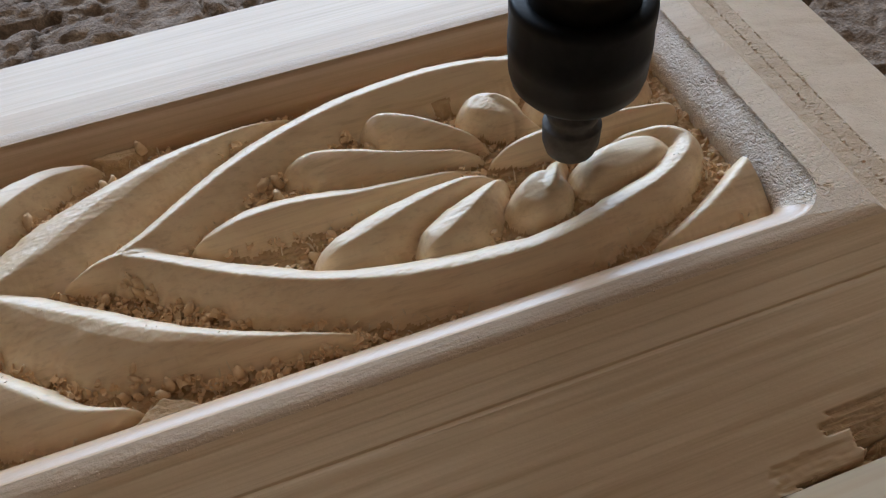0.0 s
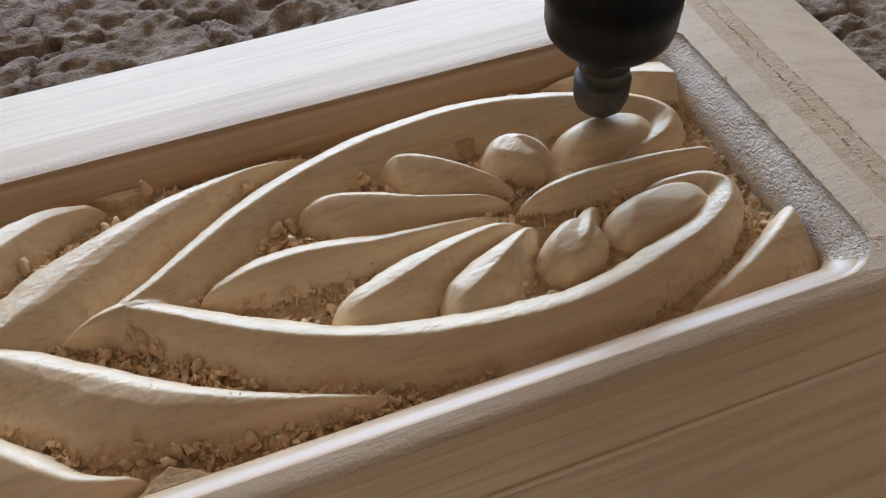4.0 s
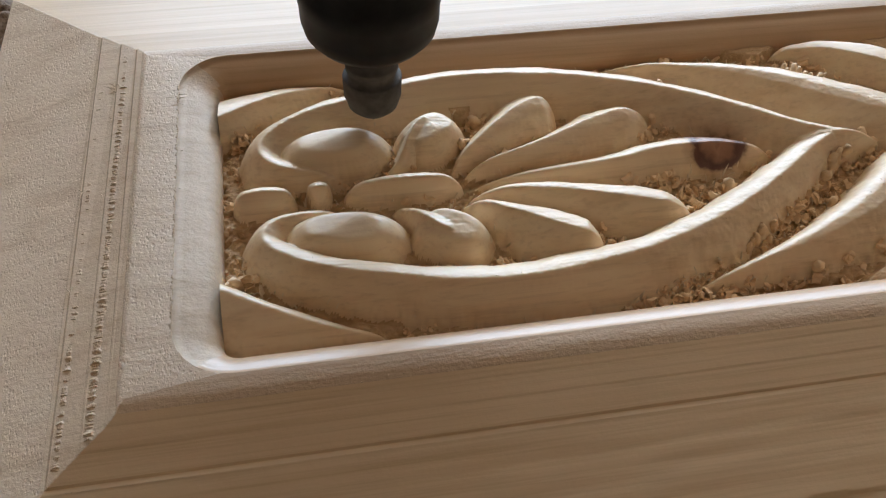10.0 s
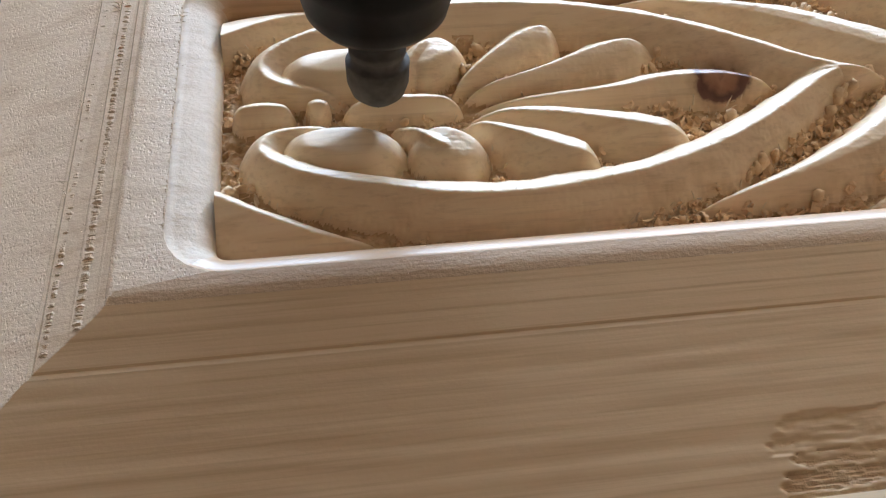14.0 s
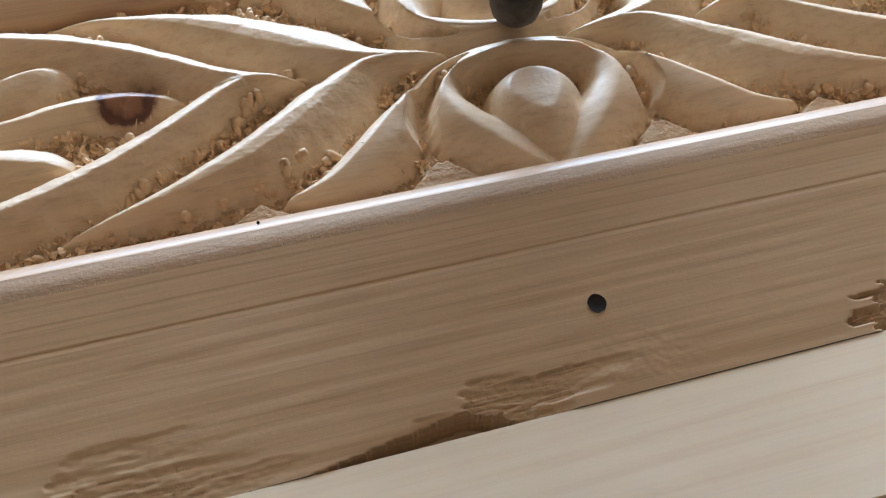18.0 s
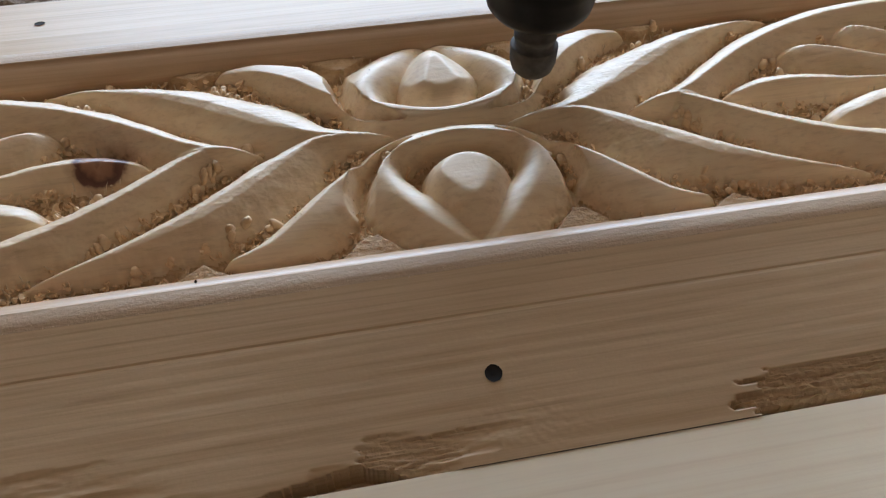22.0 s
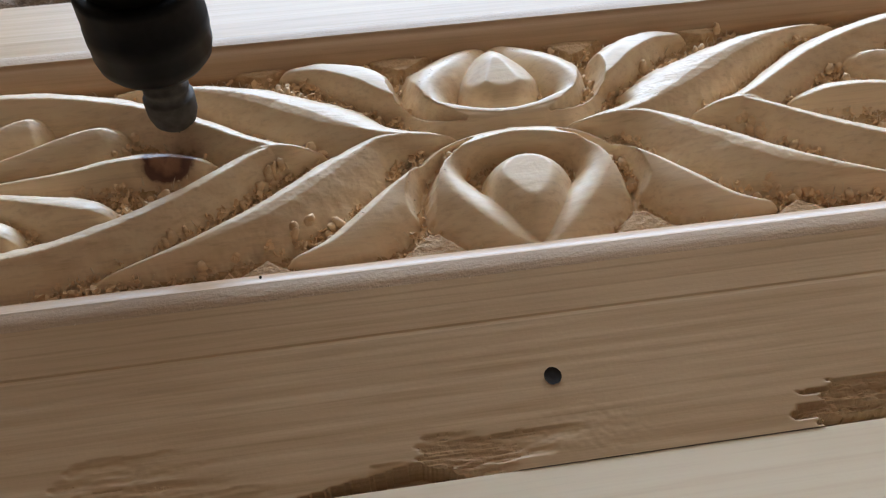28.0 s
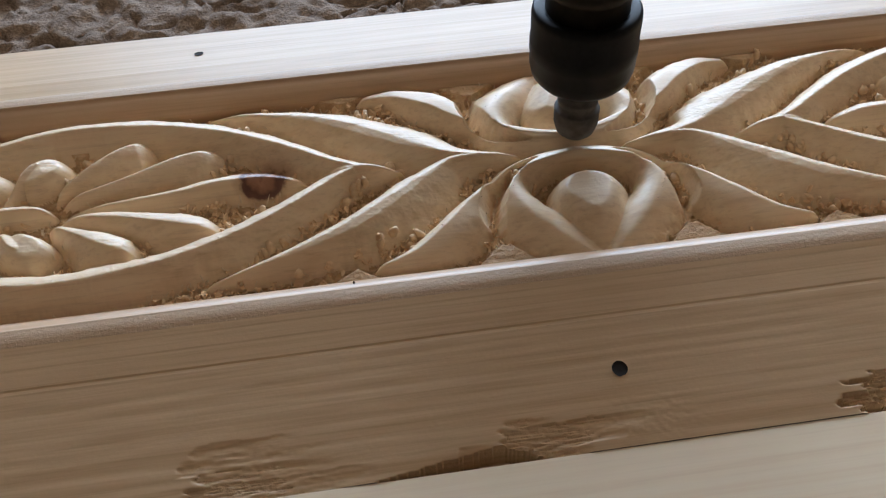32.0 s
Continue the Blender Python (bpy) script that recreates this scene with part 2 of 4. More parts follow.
def fibreboard():
    m, n, l, b = mat("scored_fibreboard")
    big = node(n, "ShaderNodeTexNoise", Scale=150.0, Detail=6.0, Roughness=0.7)
    l.new(stretch(n, l, (1, 1, 1)), big.inputs["Vector"])
    c = ramp(n, [(0.34, (0.15, 0.10, 0.068)), (0.5, (0.275, 0.20, 0.145)), (0.66, (0.39, 0.30, 0.225))])
    l.new(big.outputs["Fac"], c.inputs[0])
    fl = node(n, "ShaderNodeTexNoise", Scale=900.0, Detail=3.0)
    l.new(stretch(n, l, (1, 1, 1)), fl.inputs["Vector"])
    f = ramp(n, [(0.35, (0.7, 0.68, 0.66)), (0.65, (1.1, 1.08, 1.05))])
    l.new(fl.outputs["Fac"], f.inputs[0])
    l.new(mix(n, l, "MULTIPLY", 0.8, c.outputs[0], f.outputs[0]), b.inputs["Base Color"])
    b.inputs["Roughness"].default_value = 0.9
    bp = node(n, "ShaderNodeBump", Strength=0.8, Distance=0.001)
    l.new(fl.outputs["Fac"], bp.inputs["Height"])
    l.new(bp.outputs[0], b.inputs["Normal"])
    return m


FIBREBOARD = fibreboard()


# ---- mesh helpers ----
def make(name, verts, faces, material, parent=None, label="", smooth=True):
    me = bpy.data.meshes.new(name)
    me.from_pydata(verts, [], faces)
    me.materials.append(material)
    for p in me.polygons:
        p.use_smooth = smooth
    me.update()
    ob = new(name, me)
    if parent:
        ob.parent = parent
    if label:
        ob["label"] = label
    return ob


def box(x0, x1, y0, y1, z0, z1, bevel=0.0):
    bm = bmesh.new()
    bmesh.ops.create_cube(bm, size=1)
    bmesh.ops.scale(bm, vec=(x1 - x0, y1 - y0, z1 - z0), verts=bm.verts)
    bmesh.ops.translate(bm, vec=((x0 + x1) / 2, (y0 + y1) / 2, (z0 + z1) / 2), verts=bm.verts)
    if bevel:
        bmesh.ops.bevel(bm, geom=bm.edges[:], offset=bevel, segments=2, affect="EDGES")
    return bm


def part(name, bm, material, parent=None, label="", smooth=False):
    me = bpy.data.meshes.new(name)
    bm.to_mesh(me)
    bm.free()
    me.materials.append(material)
    for p in me.polygons:
        p.use_smooth = smooth
    ob = new(name, me)
    if parent:
        ob.parent = parent
    if label:
        ob["label"] = label
    return ob


def curve(points, n):
    """Catmull-Rom through rows of numbers, n samples."""
    p = np.array(points, float)
    q = np.vstack([2 * p[0] - p[1], p, 2 * p[-1] - p[-2]])
    out = []
    for s in np.linspace(0, len(p) - 1, n):
        i = min(int(s), len(p) - 2)
        f = s - i
        a, b, c, d = q[i], q[i + 1], q[i + 2], q[i + 3]
        out.append(0.5 * (2 * b + (c - a) * f + (2 * a - 5 * b + 4 * c - d) * f * f + (3 * b - a - 3 * c + d) * f ** 3))
    return np.array(out)


LATTICE = np.random.RandomState(4).rand(16, 256, 256) * 2 - 1


def grain(x, y, layer):
    """Smooth value noise in the plane, -1 to 1."""
    xi, yi = np.floor(x).astype(int), np.floor(y).astype(int)
    u, v = x - xi, y - yi
    u, v = u * u * (3 - 2 * u), v * v * (3 - 2 * v)
    g, a, b, c, d = LATTICE[layer % 16], xi % 256, yi % 256, (xi + 1) % 256, (yi + 1) % 256
    return (g[a, b] * (1 - u) + g[c, b] * u) * (1 - v) + (g[a, d] * (1 - u) + g[c, d] * u) * v


# ---- the unseen room, added to close the place and bounce fill light ----
RX, RY0, RY1, RZ0, RZ1 = 2.6, -2.6, WALL_Y, -0.86, 1.25


def room():
    tagged(part("floor", box(-RX, RX, RY0, RY1, RZ0 - 0.1, RZ0), FLOORM), "unseen brown floor added to close the room", "floor", kind="structure")
    tagged(part("ceiling", box(-RX, RX, RY0, RY1, RZ1, RZ1 + 0.1), CEILM), "unseen warm ceiling added to bounce fill light", "ceiling", kind="structure")
    tagged(part("wall_south", box(-RX, RX, RY0 - 0.12, RY0, RZ0, RZ1), WALLM), "unseen plain wall added to close the room", "wall", kind="structure")
    tagged(part("wall_west", box(-RX - 0.12, -RX, RY0, RY1, RZ0, RZ1), WALLM), "unseen plain wall added to close the room", "wall", kind="structure")
    tagged(part("wall_east", box(RX, RX + 0.12, RY0, RY1, RZ0, RZ1), WALLM), "unseen plain wall added to close the room", "wall", kind="structure")
    w = tagged(new("wall_north"), "unseen added wall with one broad window opening", "wall", kind="structure")
    x0, x1, z0, z1 = WIN_X - WIN_W / 2, WIN_X + WIN_W / 2, WIN_Z - WIN_H / 2, WIN_Z + WIN_H / 2
    for a, b, c, d in ((-RX, x0, RZ0, RZ1), (x1, RX, RZ0, RZ1), (x0, x1, RZ0, z0), (x0, x1, z1, RZ1)):
        part("wall_section", box(a, b, WALL_Y, WALL_Y + 0.12, c, d), WALLM, w)


room()


# ---- the bed: scored fibreboard on a machine table ----
def bed():
    nx, ny = 760, 350
    x, y = np.meshgrid(np.linspace(-0.46, 0.46, nx), np.linspace(-0.10, 0.33, ny), indexing="ij")
    wx, wy = x + 0.006 * grain(x * 60, y * 60, 3), y + 0.006 * grain(x * 60, y * 60, 7)
    z = 0.0011 * grain(wx * 95, wy * 110, 1) + 0.0011 * grain(wx * 230, wy * 260, 2) + 0.0005 * grain(x * 480, y * 480, 5)
    # old cutter tracks: long curved grooves, and shallow crossing scores
    for scale, layer, wide, deep in ((21, 4, 0.075, 0.0042), (34, 6, 0.06, 0.0026), (55, 8, 0.07, 0.0016)):
        line = np.abs(grain(wx * scale + 7 * layer, wy * scale * 1.5, layer) - 0.1)
        z -= deep * np.clip(1.7 * (1 - line / wide), 0, 1) * (grain(x * 26, y * 26, layer + 5) > -0.35)
    z -= 0.0022 * np.clip(4 * (grain(wx * 70, wy * 90, 10) - 0.45), 0, 1)
    verts = np.stack([x, y, np.minimum(0, z - 0.0014)], -1).reshape(-1, 3).tolist()
    faces = [(i * ny + j, (i + 1) * ny + j, (i + 1) * ny + j + 1, i * ny + j + 1) for i in range(nx - 1) for j in range(ny - 1)]
    t = tagged(new("machine_bed"), "brown scored fibreboard bed with grooves and dust", "machine bed", kind="structure")
    make("scored_top", verts, faces, FIBREBOARD, t)
    part("bed_slab", box(-1.0, 1.0, -0.7, 0.8, -0.05, -0.008), FIBREBOARD, t)
    part("table", box(-0.95, 0.95, -0.65, 0.75, -0.86, -0.051), FLOORM, t, "dark machine table below the bed")


bed()


# ---- the panel ----
panel = tagged(new("carved_panel"), "pale pine raised panel with a half-finished carved leaf ornament", "wood panel")
IN_X, IN_Y, RIM_X, RIM_Y = 3.03, 0.585, 3.156, 0.682
DEEP = -0.128


def ring(hx, hy, z, r, n=7):
    pts = []
    for sx, sy, a0 in ((1, 1, 0), (-1, 1, 90), (-1, -1, 180), (1, -1, 270)):
        for k in range(n + 1):
            a = radians(a0 + 90 * k / n)
            pts.append(at(sx * (hx - r) + r * math.cos(a), sy * (hy - r) + r * math.sin(a), z))
    return pts


def loft(name, rings, material, parent, skip=None, label="", smooth=True, end=None):
    m = len(rings[0])
    verts = [v for q in rings for v in q]
    faces = []
    for i in range(len(rings) - 1):
        for k in range(m):
            if skip and skip(i, k):
                continue
            a, b = i * m + k, i * m + (k + 1) % m
            faces.append((a, b, b + m, a + m))
    ob = make(name, verts, faces, material, parent, label, smooth)
    for rough_end in end or (ENDGRAIN, ENDGRAIN):
        ob.data.materials.append(rough_end)
    for p in ob.data.polygons:
        c = p.center
        if abs(c.x) > 2.95 * U and abs(c.x) - 2.95 * U > abs(c.y) - 0.5 * U:
            p.material_index = 1 if c.x > 0 else 2
    return ob


def panel_body():
    lip = [ring(IN_X, IN_Y, DEEP - 0.02, 0.05), ring(IN_X, IN_Y, -0.096, 0.05)]
    for k in range(1, 9):
        a = radians(66 * k / 8)
        s = (1 - math.cos(a)) / (1 - math.cos(radians(66)))
        lip.append(ring(IN_X + (RIM_X - IN_X) * s, IN_Y + (RIM_Y - IN_Y) * s, -0.011 - 0.085 * (1 - math.sin(a) / math.sin(radians(66))), 0.05 + 0.12 * s))
    lip.append(ring(RIM_X + 0.002, RIM_Y + 0.002, 0, 0.17))
    loft("rounded_lip", lip, LIP, panel, label="rounded inner lip of the recess", end=(PITTED, ENDLIP))
    loft("flat_rim", [ring(RIM_X + 0.002, RIM_Y + 0.002, 0, 0.17), ring(3.272, 0.722, 0, 0.004), ring(3.285, 0.742, -0.004, 0.004), ring(3.292, 0.758, -0.010, 0.004)], RIM, panel)
    # far and end sides step down in flats; the near side was planed nearly even
    steps = ((3.292, 0.758, -0.010, -0.010), (3.312, 0.782, -0.0132, -0.0165), (3.318, 0.788, -0.0205, -0.0185), (3.374, 0.840, -0.0272, -0.0322), (3.380, 0.846, -0.0345, -0.0342),
             (3.452, 0.914, -0.0436, -0.0512), (3.458, 0.921, -0.0525, -0.0550), (3.470, 0.934, -0.0565, -0.0565))
    loft("moulding", [ring(x, y, zf, 0.004)[:16] + ring(x, y, zn, 0.004)[16:] for x, y, zf, zn in steps], PINE, panel, label="stepped moulding round the rim", smooth=False, end=(ENDFUZZ, ENDCUT))
    outer = [ring(3.470, 0.934, -0.0565, 0.004), ring(3.876, 1.406, -0.17, 0.004)]
    near = lambda i, k: k == 23
    loft("bevel_border", outer, PINE, panel, near, "sloping border", smooth=False)
    loft("panel_edge", [ring(3.876, 1.406, -0.17, 0.004), ring(3.88, 1.41, -0.176, 0.004), ring(3.88, 1.41, -TOP + 0.002, 0.004)], PINE, panel,
         lambda i, k: k == 23, smooth=False)


def frayed_bead(sx, x0, half, wide=0.015, tall=0.007):
    """A narrow band of chatter teeth where the moulding cutter crossed the end grain."""
    n, q = 420, 5
    verts, faces = [], []
    for i in range(n):
        y = -half + 2 * half * i / (n - 1)
        w = wide * (1 + 0.3 * noise.noise((y * 18, x0, sx)) + 0.25 * noise.noise((y * 120, x0, 3)))
        tooth = max(0.0, 0.35 + noise.noise((y * 75, x0 * 3, sx * 2)) + 0.5 * noise.noise((y * 160, 4, sx)))
        base = -0.01 - (x0 - 3.292) * 0.262 if x0 > 3.2 else 0.0
        fall = 0.262 if x0 > 3.2 else 0.0
        for k in range(q):
            u = -1 + 2 * k / (q - 1)
            h = tall * min(1.3, tooth) * (1, 0.9, 1.0, 0.45, 0.0)[k] if k else 0.0
            verts.append(at(sx * (x0 + w * u + 0.2 * w * noise.noise((y * 140, k, x0))), y, base - w * u * fall + h - 0.0015))
    for i in range(n - 1):
        for k in range(q - 1):
            a = i * q + k
            faces.append((a, a + q, a + q + 1, a + 1))
    make("frayed_bead", verts, faces, ENDFUZZ, panel, smooth=False)


for end_side, inner, outer_bead in ((1, 3.382, 3.460), (-1, 3.358, 3.438)):
    frayed_bead(end_side, inner, inner - 2.544)
    frayed_bead(end_side, outer_bead, outer_bead - 2.542)
    frayed_bead(end_side, 3.160, 0.56, 0.0045, 0.004)


# torn strips along the near edge: far side, near side, start and end along the edge, depth
TEARS_MID = ((-1.268, -1.292, -0.54, -0.36, 0.010), (-1.290, -1.332, -0.555, -0.02, 0.014), (-1.330, -1.372, -0.565, -0.12, 0.019), (-1.368, -1.41, -0.63, -0.25, 0.036),
         (-1.335, -1.37, -0.72, -0.58, 0.006), (-1.265, -1.296, 0.79, 1.7, 0.018), (-1.288, -1.300, 0.69, 1.4, 0.026), (-1.296, -1.335, 0.755, 1.8, 0.032), (-1.33, -1.352, 0.665, 1.8, 0.040),
         (-1.348, -1.375, 0.645, 1.9, 0.055), (-1.372, -1.41, 0.72, 2.0, 0.13))
TEARS_ENDS = ((-1.245, -1.272, 2.74, 3.3, 0.014), (-1.27, -1.305, 2.71, 3.4, 0.024), (-1.30, -1.345, 2.79, 3.4, 0.05),
         (-1.34, -1.41, 2.80, 3.6, 0.14), (-1.33, -1.41, 2.52, 2.80, 0.007), (-1.395, -1.41, 2.58, 2.82, 0.10),
         (-1.205, -1.252, -1.62, -1.25, 0.005), (-1.250, -1.300, -1.665, -1.15, 0.007), (-1.298, -1.345, -1.60, -1.1, 0.010), (-1.343, -1.41, -1.65, -1.0, 0.014))
TEARS = TEARS_MID + TEARS_ENDS


def near_border():
    nx, ny = 1100, 96
    verts, faces, torn = [], [], []
    for i in range(nx + 1):
        for j in range(ny + 1):
            v = j / ny
            y = -0.934 - (1.406 - 0.934) * v
            z = -0.0565 - 0.1135 * v
            half = 3.470 + (3.876 - 3.470) * v
            x = -half + 2 * half * i / nx
            d = 0.0
            if y < -1.18:
                yw = y + 0.006 * noise.noise((x * 7, 1, 6)) + 0.003 * noise.noise((x * 31, 2, 6))
                for far, near, a, b, drop in TEARS:
                    if near < yw < far:
                        u = x - a - 0.03 * noise.noise((y * 60, a, 1)) - 0.012 * noise.noise((y * 200, a, 2))
                        if u > 0 and x < b:
                            ebb = min(1, (b - x) / (0.55 * (b - a)) + 0.25 * noise.noise((x * 6, y * 50, a)))
                            d = max(d, drop * min(1, u / 0.012) * max(0, ebb) * (0.75 + 0.4 * noise.noise((x * 6, y * 60, 8)) + 0.35 * noise.noise((x * 22, y * 120, 4)) + 0.2 * noise.noise((x * 60, y * 60, 2))))
                crack = -1.404 + (x + 1.0) * 0.10 + 0.006 * math.floor((x + 1.0) / 0.07 + 0.5 * noise.noise((x * 9, 3, 1))) * 0.5
                if -1.0 < x < -0.42 and yw < crack - max(0.0, x + 0.56) * 0.5:
                    d = max(d, 0.11)
                scuff = math.exp(-((x + 0.02) / 0.17) ** 2 - ((y + 1.32) / 0.08) ** 2)
                d += 0.001 * scuff * (noise.noise((x * 25, y * 30, 5)) + noise.noise((x * 60, y * 70, 5)))
            cut = d
            d += 0.0012 * noise.noise((x * 2, y * 30, 2))
            verts.append(at(x, y, z - d))
            torn.append(cut > 0.008)
    for i in range(nx):
        for j in range(ny):
            a = i * (ny + 1) + j
            faces.append((a, a + 1, a + ny + 2, a + ny + 1))
    ob = make("near_bevel_border", verts, faces, PINE, panel, "sloping border with splintered edge and a drilled hole")
    ob.data.materials.append(TORN)
    for p, q in zip(ob.data.polygons, faces):
        if sum(torn[k] for k in q) > 1:
            p.material_index, p.use_smooth = 1, False
    make("near_panel_edge", [at(-3.876, -1.4062, -0.29), at(3.876, -1.4062, -0.29), at(3.876, -1.4062, -0.43), at(-3.876, -1.4062, -0.43)], [(0, 1, 2, 3)], TORN, panel)


panel_body()
near_border()


# ---- the carving: one relief over the recess, cut up into its leaves ----
NX, NY = 1400, 272
GX, GY = np.meshgrid(np.linspace(-IN_X, IN_X, NX), np.linspace(-IN_Y, IN_Y, NY), indexing="ij")
RELIEF = DEEP + 0.010 * grain(GX * 11, GY * 16, 0) + 0.010 * grain(GX * 34, GY * 40, 1) + 0.006 * grain(GX * 90, GY * 95, 2)
OWNER = np.zeros((NX, NY), int)
KINDS = [("recess_ground", "rough sunk ground between the leaves")]


def window(x0, x1, y0, y1):
    """The cells of the relief that lie in a rectangle."""
    i0, i1 = np.searchsorted(GX[:, 0], (x0, x1))
    j0, j1 = np.searchsorted(GY[0], (y0, y1))
    return np.s_[max(i0 - 1, 0):i1 + 1, max(j0 - 1, 0):j1 + 1]


def raise_to(cells, z, name, label=""):
    """Lay a form over the relief: the higher surface stays, and takes the form's name."""
    KINDS.append((name, label))
    old = RELIEF[cells]
    OWNER[cells] = np.where(z > old, len(KINDS) - 1, OWNER[cells])
    RELIEF[cells] = (z + old + np.sqrt((z - old) ** 2 + 0.000012)) / 2


def along(pts, n, cells, reach):
    """For cells near a line: the distance, the side (1: left) and the place along it from 0 to 1."""
    c = curve(pts, n)
    d = np.gradient(c, axis=0)
    step = np.linalg.norm(d, axis=1)
    d /= step[:, None]
    x, y = GX[cells].ravel(), GY[cells].ravel()
    best, near = np.full(x.shape, 9.0), np.zeros(x.shape, int)
    for i in range(n):
        q = (x - c[i, 0]) ** 2 + (y - c[i, 1]) ** 2
        closer = q < best
        best[closer], near[closer] = q[closer], i
    rx, ry = x - c[near, 0], y - c[near, 1]
    f = rx * d[near, 0] + ry * d[near, 1]
    across = -rx * d[near, 1] + ry * d[near, 0]
    t = np.clip((near + np.clip(f / step[near], -0.6, 0.6)) / (n - 1), 0, 1)
    inside = (near > 0) & (near < n - 1)
    dist = np.where(inside, np.abs(across), np.sqrt(best))
    shape = GX[cells].shape
    facing = d[near, 0] * np.where(across > 0, 1, -1)
    return dist.reshape(shape), np.where(across > 0, 1, 0).reshape(shape), t.reshape(shape), facing.reshape(shape)


def row(values, t):
    v = curve([[q] for q in values], 80)[:, 0]
    return np.interp(t, np.linspace(0, 1, 80), v)


ROUND = (0.36, 2.3, 0.0)


def section(s, kind, facing, lean):
    """Height of a leaf's flank from crest (s = 0) to foot (1): fall at the crest, swell, share of hollowness.
    The cutter leans: flanks towards the far side fall gently at first, those towards the near side at once."""
    a, p, hollow = kind
    a, p = a - lean * 0.16 * facing, p + lean * 0.7 * facing
    full = 1 - a * s - (1 - a) * s ** p
    return full * (1 - hollow) + (1 - s) ** 1.7 * hollow


def ridge(name, pts, wl, wr, crest, n=70, left=ROUND, right=ROUND, t0=0.12, t1=0.12, floor=-0.15, flat=(), label="", soft=0.004, lean=1.0):
    """A carved leaf: crest line, foot distances to both sides, crest heights, rows along the line; both ends run out.
    flat: width of a level facet beside the crest on the near side."""
    p, reach = np.array(pts), max(max(wl), max(wr)) + 0.02
    cells = window(p[:, 0].min() - reach, p[:, 0].max() + reach, p[:, 1].min() - reach, p[:, 1].max() + reach)
    dist, side, t, facing = along(pts, n, cells, reach)
    w = np.maximum(np.where(side == 1, row(wl, t), row(wr, t)), 0.004)
    e = np.ones_like(t)
    if t0:
        e = np.minimum(e, np.sqrt(np.maximum(0, 1 - np.maximum(0, 1 - t / t0) ** 2)))
    if t1:
        e = np.minimum(e, np.sqrt(np.maximum(0, 1 - np.maximum(0, 1 - (1 - t) / t1) ** 2)))
    w = w * (1 - 0.05 * lean * np.maximum(0, facing))
    wob = 1 + 0.10 * grain(GX[cells] * 9, GY[cells] * 11, len(KINDS)) + 0.04 * grain(GX[cells] * 30, GY[cells] * 30, len(KINDS) + 3)
    dist = (np.sqrt(dist ** 2 + soft ** 2) - soft) * wob
    if flat:
        f = row(flat, t) * (side == (1 if p[-1, 0] < p[0, 0] else 0))
        dist = np.where(f > 0, np.where(dist < f, dist * 0.35, dist - f * 0.65), dist)
    s = dist / (w * (0.15 + 0.85 * e))
    h = np.where(side == 1, section(np.minimum(s, 1), left, facing, lean), section(np.minimum(s, 1), right, facing, lean)) * e
    z = floor + (row(crest, t) - floor) * h
    z = np.where(s < 1, z, -1)
    raise_to(cells, z, name, label)


def quarter(name, sx, sy, pts, wl, wr, crest, left=ROUND, right=ROUND, **more):
    """The same leaf in each quarter: mirrored lines swap their two flanks."""
    if sx * sy < 0:
        wl, wr, left, right = wr, wl, right, left
    ridge(name, [(sx * x, sy * y) for x, y in pts], wl, wr, crest, left=left, right=right, **more)


def groove(pts, width, depth, n=60, wander=0.003):
    """A V-cut along a line, rows of width and depth."""
    p, reach = np.array(pts), max(width) + 0.02
    cells = window(p[:, 0].min() - reach, p[:, 0].max() + reach, p[:, 1].min() - reach, p[:, 1].max() + reach)
    dist, side, t, facing = along(pts, n, cells, reach)
    dist = np.abs(dist + wander * grain(GX[cells] * 40, GY[cells] * 40, 9))
    bed = row(depth, t) + np.maximum(0, dist - 0.006) * (0.12 / np.maximum(row(width, t), 0.01))
    bed = np.where((t <= 0) | (t >= 1), np.maximum(bed, row(depth, t) + dist * 3), bed)
    old = RELIEF[cells]
    RELIEF[cells] = np.where(dist < row(width, t), np.minimum(old, (bed + old - np.sqrt((bed - old) ** 2 + 0.00003)) / 2 + 0.002), old)


def wedge(apex, a, b, z=-0.072, tilt=0.0):
    """A small leftover wedge leaning on the wall of the recess."""
    p = np.array((apex, a, b))
    if np.cross(p[1] - p[0], p[2] - p[0]) < 0:
        p = p[[0, 2, 1]]
    cells = window(p[:, 0].min() - 0.06, p[:, 0].max() + 0.06, p[:, 1].min() - 0.06, p[:, 1].max() + 0.06)
    x, y = GX[cells], GY[cells]
    out = np.full(x.shape, -9.0)
    for k in range(3):
        q, d = p[k], p[(k + 1) % 3] - p[k]
        out = np.maximum(out, ((y - q[1]) * -d[0] + (x - q[0]) * d[1]) / np.hypot(*d))
    out = out + 0.004 * grain(x * 45, y * 45, 5)
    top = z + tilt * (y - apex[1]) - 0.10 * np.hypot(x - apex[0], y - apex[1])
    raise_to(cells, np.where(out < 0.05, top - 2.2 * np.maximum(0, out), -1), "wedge")


